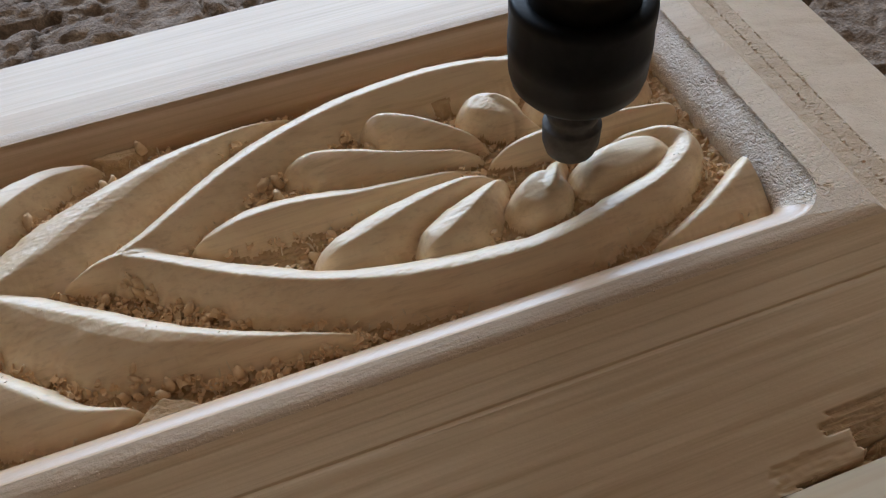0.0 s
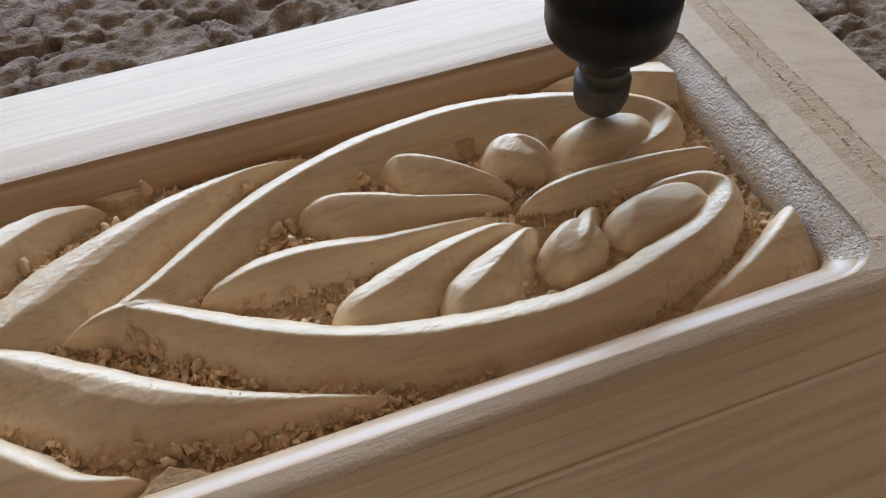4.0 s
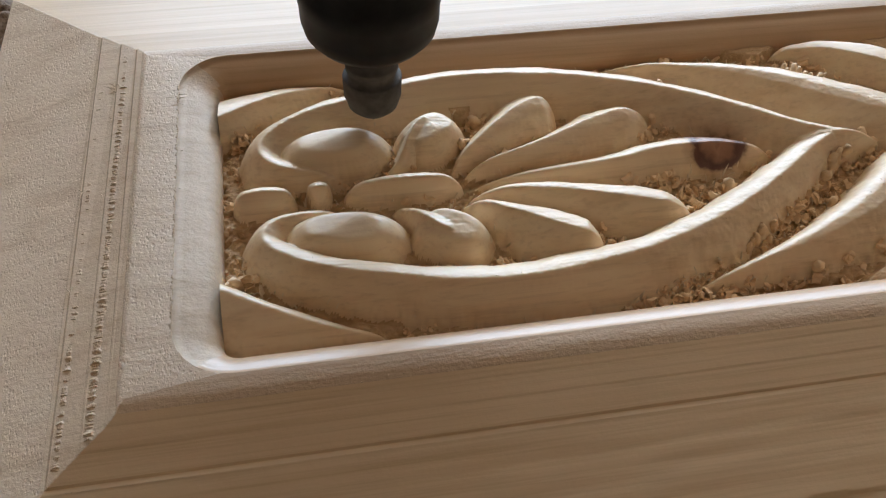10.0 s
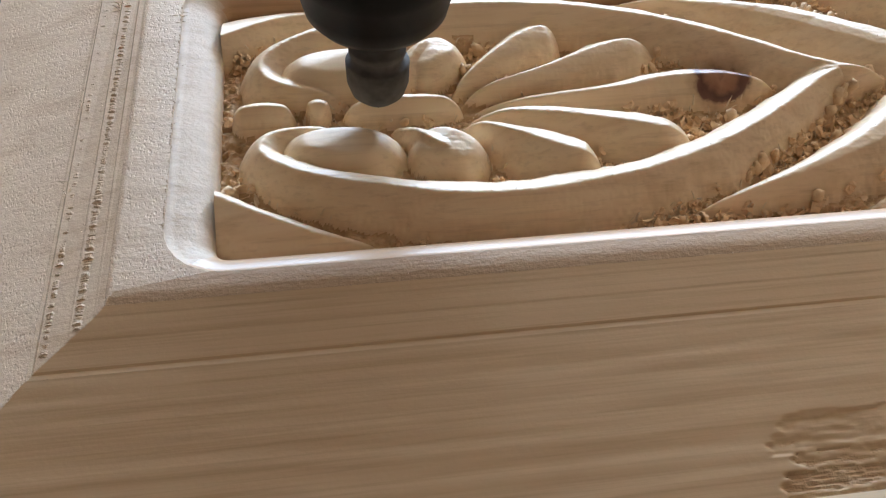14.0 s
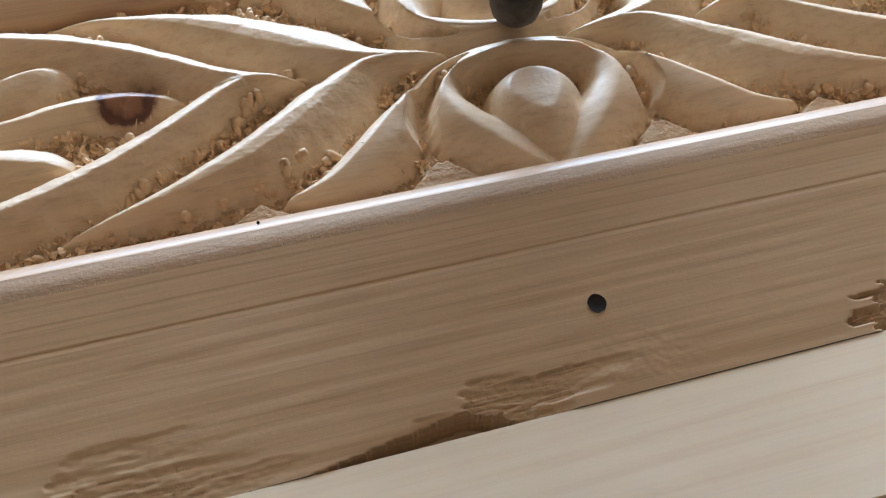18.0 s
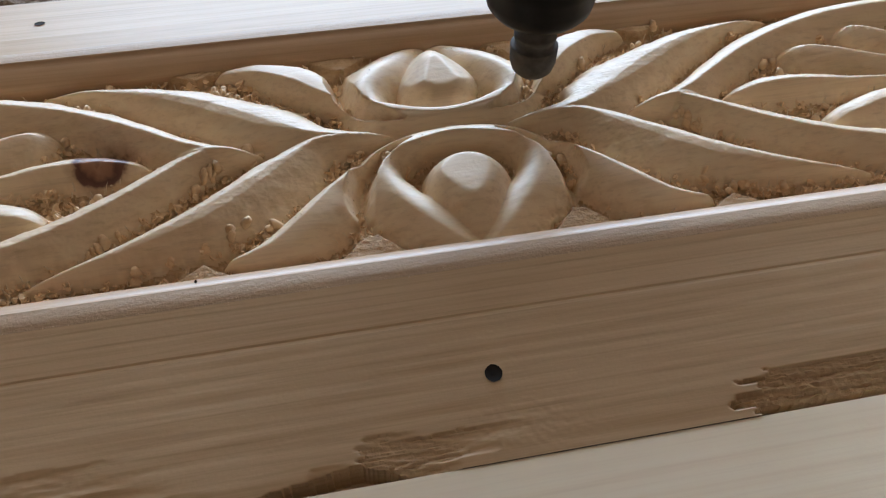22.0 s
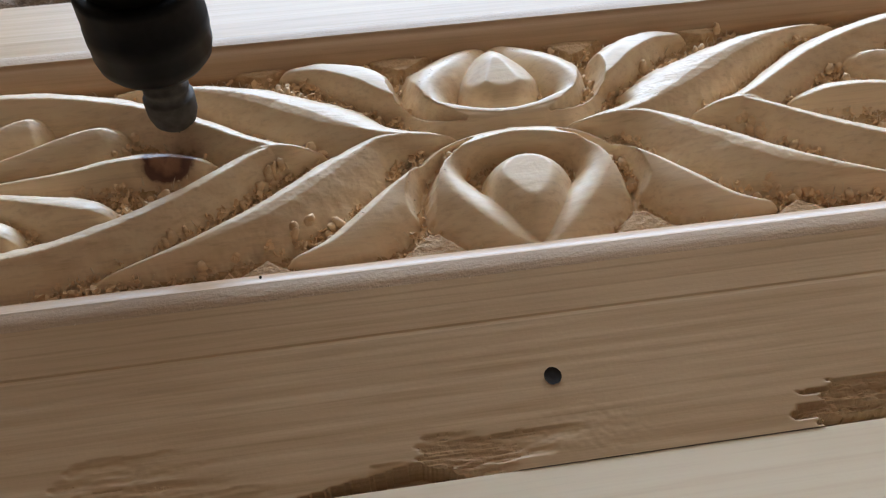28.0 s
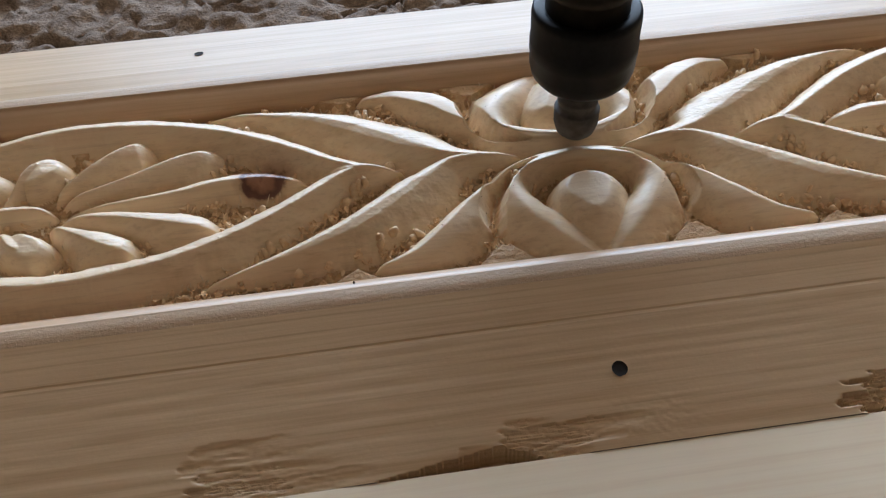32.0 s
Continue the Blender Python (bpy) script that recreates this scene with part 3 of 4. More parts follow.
def boss(name, cx, cy, outline, top, swell, caps, label="", wall=2.4, base=-0.15):
    """A rounded boss with the given outline round its middle; caps: planes (height, slope x, slope y) that cut facets."""
    pts = np.array(outline) - (cx, cy)
    ang = np.arctan2(pts[:, 1], pts[:, 0])
    order = np.argsort(ang)
    ang, rad = ang[order], np.hypot(pts[:, 0], pts[:, 1])[order]
    ang, rad = np.concatenate([ang - 2 * math.pi, ang, ang + 2 * math.pi]), np.tile(rad, 3)
    reach = rad.max() + 0.02
    cells = window(cx - reach, cx + reach, cy - reach, cy + reach)
    dx, dy = GX[cells] - cx, GY[cells] - cy
    r = np.hypot(dx, dy) / np.interp(np.arctan2(dy, dx), ang, rad) * (1 + 0.03 * grain(dx * 14, dy * 14, 7))
    z = base + (top - base) * np.maximum(0, 1 - np.minimum(r, 1) ** wall) ** swell
    for h, sx, sy in caps:
        cap = h + sx * dx + sy * dy
        z = (z + cap - np.sqrt((z - cap) ** 2 + 0.00003)) / 2
    raise_to(cells, np.where(r < 1, z, -1), name, label)


def teardrop(sy, half=0.188, mid=0.30, back=0.178, tip=0.285):
    out = []
    for k in range(72):
        a = 2 * math.pi * k / 72
        c, s = math.cos(a), math.sin(a)
        out.append((half * c * (1 - 0.40 * max(0.0, s) ** 1.5), sy * (mid + (back * s if s < 0 else tip * s ** 1.08))))
    return out


def oval(cx, cy, rx, ry, turn):
    c, s = math.cos(radians(turn)), math.sin(radians(turn))
    out = []
    for k in range(60):
        a = 2 * math.pi * k / 60
        u, v = rx * math.copysign(abs(math.cos(a)) ** 0.8, math.cos(a)), ry * math.copysign(abs(math.sin(a)) ** 0.8, math.sin(a))
        out.append((cx + u * c - v * s, cy + u * s + v * c))
    return out


HOLLOW = (0.28, 2.5, 0.35)
PUFF = (0.20, 3.0, 0.0)
BROAD = (0.16, 4.0, 0.0)


def palmettes():
    for sx in (1, -1):
        for sy in (1, -1):
            quarter("palmette_border", sx, sy,
                    [(0.97, 0.012), (1.06, 0.063), (1.18, 0.145), (1.34, 0.245), (1.53, 0.338), (1.78, 0.42), (2.06, 0.462), (2.22, 0.466), (2.37, 0.447), (2.48, 0.418),
                     (2.59, 0.388), (2.70, 0.355), (2.80, 0.308), (2.875, 0.25), (2.90, 0.19), (2.87, 0.135), (2.80, 0.105), (2.70, 0.09), (2.62, 0.088)],
                    [0.09, 0.10, 0.115, 0.12, 0.13, 0.12, 0.11, 0.11, 0.10, 0.085, 0.08, 0.075, 0.06, 0.05, 0.03], [0.09, 0.105, 0.115, 0.12, 0.125, 0.13, 0.13, 0.12, 0.115, 0.11, 0.12, 0.11, 0.10, 0.08, 0.03],
                    [0.004, 0.0, 0.0, 0.0, 0.0, -0.002, -0.004, -0.004, -0.012, -0.022, -0.04, -0.075], n=150, t0=0.0, t1=0.08)
            boss("scroll_bean", sx * 2.655, sy * 0.195, [(sx * x, sy * y) for x, y in oval(2.655, 0.192, 0.216, 0.108, -4)], 0.012, 0.72,
                 [(0.002, 0.03 * sx, 0.22), (0.0, -0.10 * sx, -0.12)], "carved bean inside the scroll", 2.6)
            quarter("chevron_leaf", sx, sy, [(0.2, 0.0), (0.32, 0.0), (0.45, 0.004), (0.54, 0.022), (0.61, 0.062), (0.70, 0.122), (0.86, 0.232), (1.0, 0.322), (1.2, 0.415), (1.42, 0.485), (1.66, 0.54)],
                    [0.01, 0.06, 0.10, 0.15, 0.20, 0.205, 0.165, 0.115, 0.06, 0.012], [0.01, 0.03, 0.06, 0.10, 0.13, 0.14, 0.13, 0.10, 0.05, 0.012] if sy > 0 else [0.01, 0.03, 0.06, 0.09, 0.105, 0.11, 0.10, 0.08, 0.045, 0.012], [-0.07, -0.02, 0.0, 0.0, 0.0, 0.0, -0.010, -0.035, -0.07],
                    n=110, t0=0.05, t1=0.1, flat=(0.0, 0.0, 0.0, 0.0, 0.01, 0.03, 0.035, 0.02, 0.0, 0.0))
            quarter("petal", sx, sy, [(2.24, 0.055), (2.1, 0.08), (1.95, 0.118), (1.78, 0.18), (1.65, 0.222), (1.52, 0.235)], [0.02, 0.05, 0.085, 0.115, 0.12, 0.10], [0.02, 0.05, 0.08, 0.115, 0.12, 0.09],
                    [-0.06, -0.035, -0.02, -0.008, -0.010, -0.03], t0=0.2, t1=0.2, left=PUFF, right=(0.3, 2.6, 0.3), lean=0.5)
            quarter("petal", sx, sy, [(2.27, 0.085), (2.19, 0.14), (2.1, 0.21), (2.0, 0.28), (1.92, 0.318), (1.845, 0.325)], [0.02, 0.05, 0.095, 0.12, 0.125, 0.10], [0.02, 0.06, 0.10, 0.125, 0.13, 0.09],
                    [-0.06, -0.03, -0.008, 0.0, -0.006, -0.03], t0=0.2, t1=0.22, left=PUFF, right=HOLLOW, lean=0.5)
            # the innermost petal is a comma: a round head with a tail curling towards the scroll
            boss("petal", sx * 2.325, sy * 0.226, [(sx * x, sy * y) for x, y in oval(2.325, 0.226, 0.14, 0.105, -34)], 0.012, 0.72,
                 [(0.002, -0.34 * sx, 0.06 * sy), (0.0, 0.16 * sx, -0.10 * sy), (0.006, 0.02 * sx, 0.24)], "", 2.5)
            quarter("petal", sx, sy, [(2.50, 0.078), (2.462, 0.10), (2.425, 0.14), (2.395, 0.195), (2.355, 0.248), (2.29, 0.268)], [0.02, 0.04, 0.055, 0.08, 0.10, 0.08], [0.02, 0.035, 0.045, 0.05, 0.045, 0.03],
                    [-0.10, -0.07, -0.035, -0.006, 0.004, -0.01], t0=0.15, t1=0.15, n=50, left=PUFF, right=HOLLOW, lean=0.5)
            quarter("corner_leaf", sx, sy, [(2.56, 0.565), (2.72, 0.53), (2.87, 0.468), (3.06, 0.36)], [0.02, 0.08, 0.16, 0.24], [0.01, 0.05, 0.06, 0.06], [-0.10, -0.06, -0.035, -0.02], t0=0.15, t1=0.0, n=40, left=(0.45, 2.2, 0.0))
            wedge((sx * 2.19, sy * 0.352), (sx * 2.09, sy * 0.43), (sx * 2.31, sy * 0.43), -0.078)
            wedge((sx * 0.99, sy * 0.525), (sx * 0.82, sy * 0.63), (sx * 1.18, sy * 0.63))
        ridge("border_tip", [(sx * x, 0.0) for x in (0.74, 0.86, 0.97, 1.05, 1.10)], [0.01, 0.05, 0.085, 0.08, 0.04], [0.01, 0.05, 0.085, 0.08, 0.04], [-0.085, -0.014, 0.004, -0.022, -0.07], n=40, t0=0.05, t1=0.2)
        ridge("long_petal", [(sx * x, y) for x, y in ((2.22, 0.0), (2.0, 0.0), (1.75, 0.005), (1.55, 0.03), (1.40, 0.03), (1.27, 0.012), (1.14, -0.005))], [0.02, 0.05, 0.085, 0.10, 0.08, 0.01],
              [0.02, 0.05, 0.085, 0.10, 0.08, 0.01], [-0.08, -0.05, -0.03, -0.022, -0.028, -0.075], t0=0.15, t1=0.12)
    ridge("axis_petal", [(2.22, 0), (2.4, 0.022), (2.6, 0.022), (2.8, 0.015), (2.99, -0.005)], [0.015, 0.06, 0.065, 0.05, 0.03], [0.015, 0.07, 0.075, 0.06, 0.03], [-0.06, -0.03, -0.028, -0.035, -0.05], t0=0.15, t1=0.08)
    for a, b in ((-2.24, -2.645), (-2.68, -2.755), (-2.79, -3.0)):
        ridge("axis_petal", [(a, 0.0), ((2 * a + b) / 3, 0.008), ((a + 2 * b) / 3, 0.008), (b, 0.0)], [0.03, 0.06, 0.06, 0.04], [0.03, 0.07, 0.07, 0.04], [-0.045, -0.032, -0.032, -0.045], t0=0.2, t1=0.2, n=40)


def eyes():
    for sy in (1, -1):
        for sx in (1, -1):
            # the ring round the egg: crest outside, a hollow slope down to the pocket
            quarter("eye_ring", sx, sy, [(0.0, 0.61), (0.055, 0.575), (0.115, 0.525), (0.195, 0.447), (0.266, 0.362), (0.308, 0.27), (0.30, 0.185), (0.24, 0.115), (0.13, 0.075), (0.0, 0.06)],
                    [0.04, 0.065, 0.10, 0.135, 0.16, 0.165, 0.15, 0.12, 0.11, 0.11], [0.02, 0.07, 0.12, 0.13, 0.12, 0.10, 0.08, 0.06, 0.04, 0.04],
                    [-0.085, -0.070, -0.05, -0.028, -0.012, -0.004, -0.004, -0.004, -0.002, -0.002], n=100, t0=0.0, t1=0.0, left=(0.52, 1.7, 0.0), right=(0.30, 2.8, 0.1), soft=0.024, lean=0.5)
            wedge((sx * 0.385, sy * 0.475), (sx * 0.255, sy * 0.60), (sx * 0.54, sy * 0.60))
        pts = [(-0.93, 0.535), (-0.83, 0.52), (-0.73, 0.486), (-0.60, 0.385), (-0.49, 0.275), (-0.35, 0.168), (-0.22, 0.112), (-0.11, 0.078), (0.0, 0.062)]
        pts = pts + [(-x, y) for x, y in pts[-2::-1]]
        wide = [0.012, 0.06, 0.11, 0.16, 0.14, 0.09, 0.06, 0.045, 0.04, 0.045, 0.06, 0.09, 0.14, 0.16, 0.11, 0.06, 0.012]
        thin = [0.012, 0.04, 0.07, 0.085, 0.06, 0.05, 0.045, 0.04, 0.04, 0.04, 0.045, 0.05, 0.06, 0.085, 0.07, 0.04, 0.012]
        ridge("eye_lid", [(x, sy * y) for x, y in pts], wide if sy > 0 else thin, thin if sy > 0 else wide,
              [-0.07, -0.05, -0.03, -0.006, 0.0, 0.002, 0.002, 0.002, 0.002, 0.002, 0.002, 0.002, 0.0, -0.006, -0.03, -0.05, -0.07], n=160, t0=0.04, t1=0.04,
              left=BROAD if sy > 0 else ROUND, right=ROUND if sy > 0 else BROAD)
        for sx in (1, -1):
            groove([(sx * x, sy * y) for x, y in ((0.17, 0.062), (0.25, 0.095), (0.325, 0.145), (0.378, 0.215), (0.408, 0.315), (0.405, 0.405), (0.385, 0.475))],
                   [0.014, 0.030, 0.044, 0.054, 0.058, 0.06, 0.06], [-0.025, -0.085, -0.115, -0.13, -0.135, -0.135, -0.13])
        boss("egg", 0.006, sy * 0.29, [(x + 0.006, y) for x, y in teardrop(sy)], 0.038, 0.72,
             [(0.014, 0.04, -0.03), (0.046, -0.36, 0.10), (0.050, 0.34, 0.0)] if sy < 0 else [(0.020, 0.0, 0.06), (0.052, -0.58, -0.16), (0.052, 0.62, -0.16)],
             "smooth teardrop boss with cut facets")


def finish():
    """Tool marks, raised grain and fuzz over the whole relief, then the parts."""
    z = RELIEF
    high = np.clip((z + 0.115) / 0.05, 0, 1)
    boss_cells = np.isin(OWNER, [k for k, (name, label) in enumerate(KINDS) if name in ("egg", "scroll_bean", "eye_ring", "eye_lid")])
    z += high * np.where(boss_cells, 0.25, 1.0) * (0.0013 * grain(GX * 13, GY * 26, 6) + 0.0004 * grain(GX * 7, GY * 110, 7) + 0.0006 * grain(GX * 80, GY * 130, 8))
    rough = high * np.where(boss_cells, 0.3, 1.0)
    facets = np.abs(grain(GX * 17 + 4 * GY, GY * 21, 10)) + 0.6 * np.abs(grain(GX * 31, GY * 37 - 6 * GX, 11))
    torn = np.clip(grain(GX * 7, GY * 9, 14) + 0.5 * grain(GX * 22, GY * 25, 15), 0, 1)
    z += rough * (0.0005 + 0.0008 * torn) * grain(GX * 120, GY * 150, 9)
    z -= rough * 0.0012 * np.minimum(facets, 0.6)
    z -= (1 - high) * 0.010 * np.clip(grain(GX * 70, GY * 80, 12), 0, 1) - (1 - high) * 0.008 * np.clip(grain(GX * 48, GY * 60, 13) - 0.2, 0, 1)
    cell = OWNER[:-1, :-1]
    number = np.arange(NX * NY).reshape(NX, NY)
    place = np.stack([GX * U, GY * U, (z + TOP) * U], -1).reshape(-1, 3)
    for k, (name, label) in enumerate(KINDS):
        i, j = np.nonzero(cell == k)
        if len(i) < 12:
            continue
        quads = np.stack([number[i, j], number[i + 1, j], number[i + 1, j + 1], number[i, j + 1]], 1)
        used, index = np.unique(quads, return_inverse=True)
        me = bpy.data.meshes.new(name)
        me.vertices.add(len(used))
        me.vertices.foreach_set("co", place[used].ravel())
        me.loops.add(quads.size)
        me.loops.foreach_set("vertex_index", index.ravel().astype(np.int32))
        me.polygons.add(len(quads))
        me.polygons.foreach_set("loop_start", np.arange(0, quads.size, 4, dtype=np.int32))
        me.polygons.foreach_set("use_smooth", np.ones(len(quads), bool))
        # ground and wedges get the pine with shade in its colour
        me.materials.append(SHADED_GROUND if name in ("recess_ground", "wedge") else CARVED)
        me.update(calc_edges=True)
        ob = new(name, me)
        ob.parent = panel
        if label:
            ob["label"] = label


palmettes()
eyes()
finish()


# ---- pale board butted against the panel ----
def butt_board():
    b = tagged(new("pale_board"), "pale planed softwood board butted against the panel", "board")
    part("board", box(-0.42, 0.42, -1.86 * U, -1.4066 * U, 0.0005, (TOP - 0.174) * U, 0.00012), BOARD, b)
    c = tagged(new("pine_board"), "second pale softwood board lying beside the first", "board")
    part("board", box(-0.42, 0.42, -3.2 * U, -1.872 * U, 0.0005, (TOP - 0.205) * U, 0.0006), BOARD, c)


butt_board()


# ---- drilled holes, their inner shade painted as dark discs ----
def drilled(name, x, y, z, tilt, r=0.029, label="near-black disc painting the shade inside a screw hole"):
    n = 18
    verts, faces = [], []
    for k, (rr, dz) in enumerate(((r, 0.004), (r * 0.96, 0.003), (r * 0.3, 0.0034))):
        for i in range(n):
            a = 2 * math.pi * i / n
            w = rr * (1 + 0.08 * noise.noise((math.cos(a) * 2, math.sin(a) * 2, x)))
            dx, dy = w * math.cos(a), w * math.sin(a)
            verts.append(at(x + dx, y + dy, z + dz + tilt * dy))
    for k in range(2):
        for i in range(n):
            a, b = k * n + i, k * n + (i + 1) % n
            faces.append((a, b, b + n, a + n))
    faces.append(tuple(range(2 * n, 3 * n)))
    make(name, verts, faces, HOLE, panel, label)


drilled("screw_hole", -0.093, -1.132, -0.1041, 0.24)
drilled("pitch_pocket", -1.008, -0.640, -0.0248, 0.45, 0.005, "small dark pitch pocket in the lip")
drilled("screw_hole", -1.692, 1.104, -0.0974, -0.24, 0.024)


# ---- chips and fibres left by the cutter ----
def surface():
    verts, faces = [], []
    for o in panel.children_recursive:
        k = len(verts)
        verts += [v.co.copy() for v in o.data.vertices]
        faces += [tuple(k + i for i in p.vertices) for p in o.data.polygons]
    return BVHTree.FromPolygons(verts, faces)


def curl(rng, length, width, thick, bend):
    """One shaving: a curled flake, as vertices round its base and faces."""
    n = 5
    v, f = [], []
    for i in range(n + 1):
        a = bend * (i / n - 0.5)
        r = length / max(bend, 0.05)
        x, z = r * math.sin(a), r * (1 - math.cos(a))
        w = width * (1 - 0.5 * abs(2 * i / n - 1)) * rng.uniform(0.8, 1.1)
        jog = [rng.uniform(-0.16, 0.16) * width for k in range(4)]
        v += [(x + jog[0], -w / 2, z), (x + jog[1], w / 2, z + rng.uniform(-0.25, 0.25) * w), (x + jog[2], w / 2 + jog[3], z + thick), (x + jog[1], -w / 2 + jog[0], z + thick)]
    for i in range(n):
        for k in range(4):
            a, b = 4 * i + k, 4 * i + (k + 1) % 4
            f.append((a, b, b + 4, a + 4))
    return v, f + [(0, 3, 2, 1), (4 * n, 4 * n + 1, 4 * n + 2, 4 * n + 3)]


def nub(rng, size):
    """One crumb: a lumpy, tapered grain of wood."""
    v, f, m = [], [], 6
    top, lean = rng.uniform(0.6, 1.3), rng.uniform(-0.6, 0.6)
    for k, (r, h) in enumerate(((0.42, -0.15), (0.58, 0.22), (0.52, 0.62), (0.30, 0.95))):
        for i in range(m):
            a = 2 * math.pi * (i + 0.5 * k) / m
            w = r * rng.uniform(0.6, 1.35)
            v.append((size * (w * math.cos(a) + lean * h), size * 0.8 * w * math.sin(a), size * top * h * rng.uniform(0.9, 1.1)))
    for k in range(3):
        for i in range(m):
            a, b = k * m + i, k * m + (i + 1) % m
            f.append((a, b, b + m, a + m))
    return v, f + [tuple(range(3 * m, 4 * m))]


def rest(tree, x, y):
    hit = tree.ray_cast(Vector(at(x, y, 0.5)), Vector((0, 0, -1)))
    return hit[0], hit[1]


def teeth(tree, rng):
    """Rows of torn crumbs that the cutter left standing in the valleys between the leaves."""
    verts, faces = [], []
    for line in (((1.02, 0.165), (1.2, 0.275), (1.4, 0.375), (1.62, 0.455)), ((0.56, 0.135), (0.68, 0.235), (0.80, 0.335), (0.95, 0.44)), ((0.90, 0.03), (1.0, 0.095), (1.1, 0.16)), ((0.20, 0.075), (0.30, 0.125), (0.38, 0.215), (0.41, 0.33))):
        for sx in (1, -1):
            for sy in (1, -1):
                k = rng.random()
                for x, y in curve(line, 26):
                    if noise.noise((x * 4, sx + y * 3, sy + 3 * k)) < (0.10 if sx > 0 else 0.22):
                        continue
                    x, y = sx * (x + rng.gauss(0, 0.006)), sy * y + rng.gauss(0, 0.010)
                    place, normal = rest(tree, x, y)
                    if place is None or place.z / U - TOP > -0.06:
                        continue
                    v, f = nub(rng, rng.uniform(0.020, 0.038))
                    turn = Euler((rng.uniform(-0.4, 0.4), rng.uniform(-0.4, 0.4), rng.uniform(0, 6.3))).to_matrix()
                    base = place - Vector((0, 0, 0.0004))
                    n = len(verts)
                    verts += [tuple(turn @ Vector((q[0], q[1], q[2] * 1.4)) * U + base) for q in v]
                    faces += [tuple(n + i for i in q) for q in f]
    tagged(make("torn_crumbs", verts, faces, CHIP), "rows of torn wood crumbs standing in the grooves", "wood crumbs", kind="stuff")


def chips():
    tree = surface()
    rng = random.Random(11)
    teeth(tree, random.Random(3))
    verts, faces, made, tries = [], [], 0, 0
    singles = 0
    while made < 2400 and tries < 260000:
        tries += 1
        x, y = rng.uniform(-3.0, 3.0), rng.uniform(-0.57, 0.57)
        place, normal = rest(tree, x, y)
        if place is None:
            continue
        z = place.z / U - TOP
        crowd = -0.05 + 1.5 * noise.noise((x * 3.1, y * 7, 12)) + (0.48 if abs(x) < 1.7 else 0.0)
        if (x / 0.40) ** 2 + ((abs(y) - 0.33) / 0.27) ** 2 < 1:
            crowd *= 0.12
        if abs(y) > 0.49 and abs(x) < 1.3:
            crowd *= 0.3
        if abs(y) > 0.33 and abs(x) < 0.6:
            crowd *= 0.25
        if (x + 1.39) ** 2 + (y - 0.05) ** 2 < 0.022:
            continue
        if z > -0.097 or rng.random() > crowd:
            continue
        big = rng.random() < 0.12 and singles < 260
        size = rng.uniform(0.032, 0.058) if big else rng.uniform(0.013, 0.030)
        lump = rng.random() < 0.25
        v, f = nub(rng, size * 0.8) if lump else curl(rng, size * rng.uniform(1.0, 1.9), size * rng.uniform(0.5, 1.0), size * (rng.uniform(0.12, 0.3) if big else rng.uniform(0.1, 0.4)), rng.uniform(3.2, 6.0) if big else rng.uniform(0.6, 4.5))
        tip = 0.7 if lump else 0.9
        turn = Euler((rng.uniform(-tip, tip), rng.uniform(-tip, tip), rng.uniform(0, 6.3))).to_matrix()
        pts = [turn @ Vector(q) * U for q in v]
        low = min(q.z for q in pts)
        base = place - Vector((0, 0, low + 0.0002))
        if big:
            ob = make("wood_chip", [tuple(q) for q in pts], f, CHIP, smooth=lump)
            ob.location = base
            tagged(ob, "curled pale wood chip lying in the carving", "wood chip", "chips in the carving")
            singles += 1
        else:
            k = len(verts)
            verts += [tuple(q + base) for q in pts]
            faces += [tuple(k + i for i in q) for q in f]
        made += 1
    tagged(make("sawdust", verts, faces, CHIP, smooth=False), "crumbs and small shavings of pale wood in the grooves", "sawdust", kind="stuff")


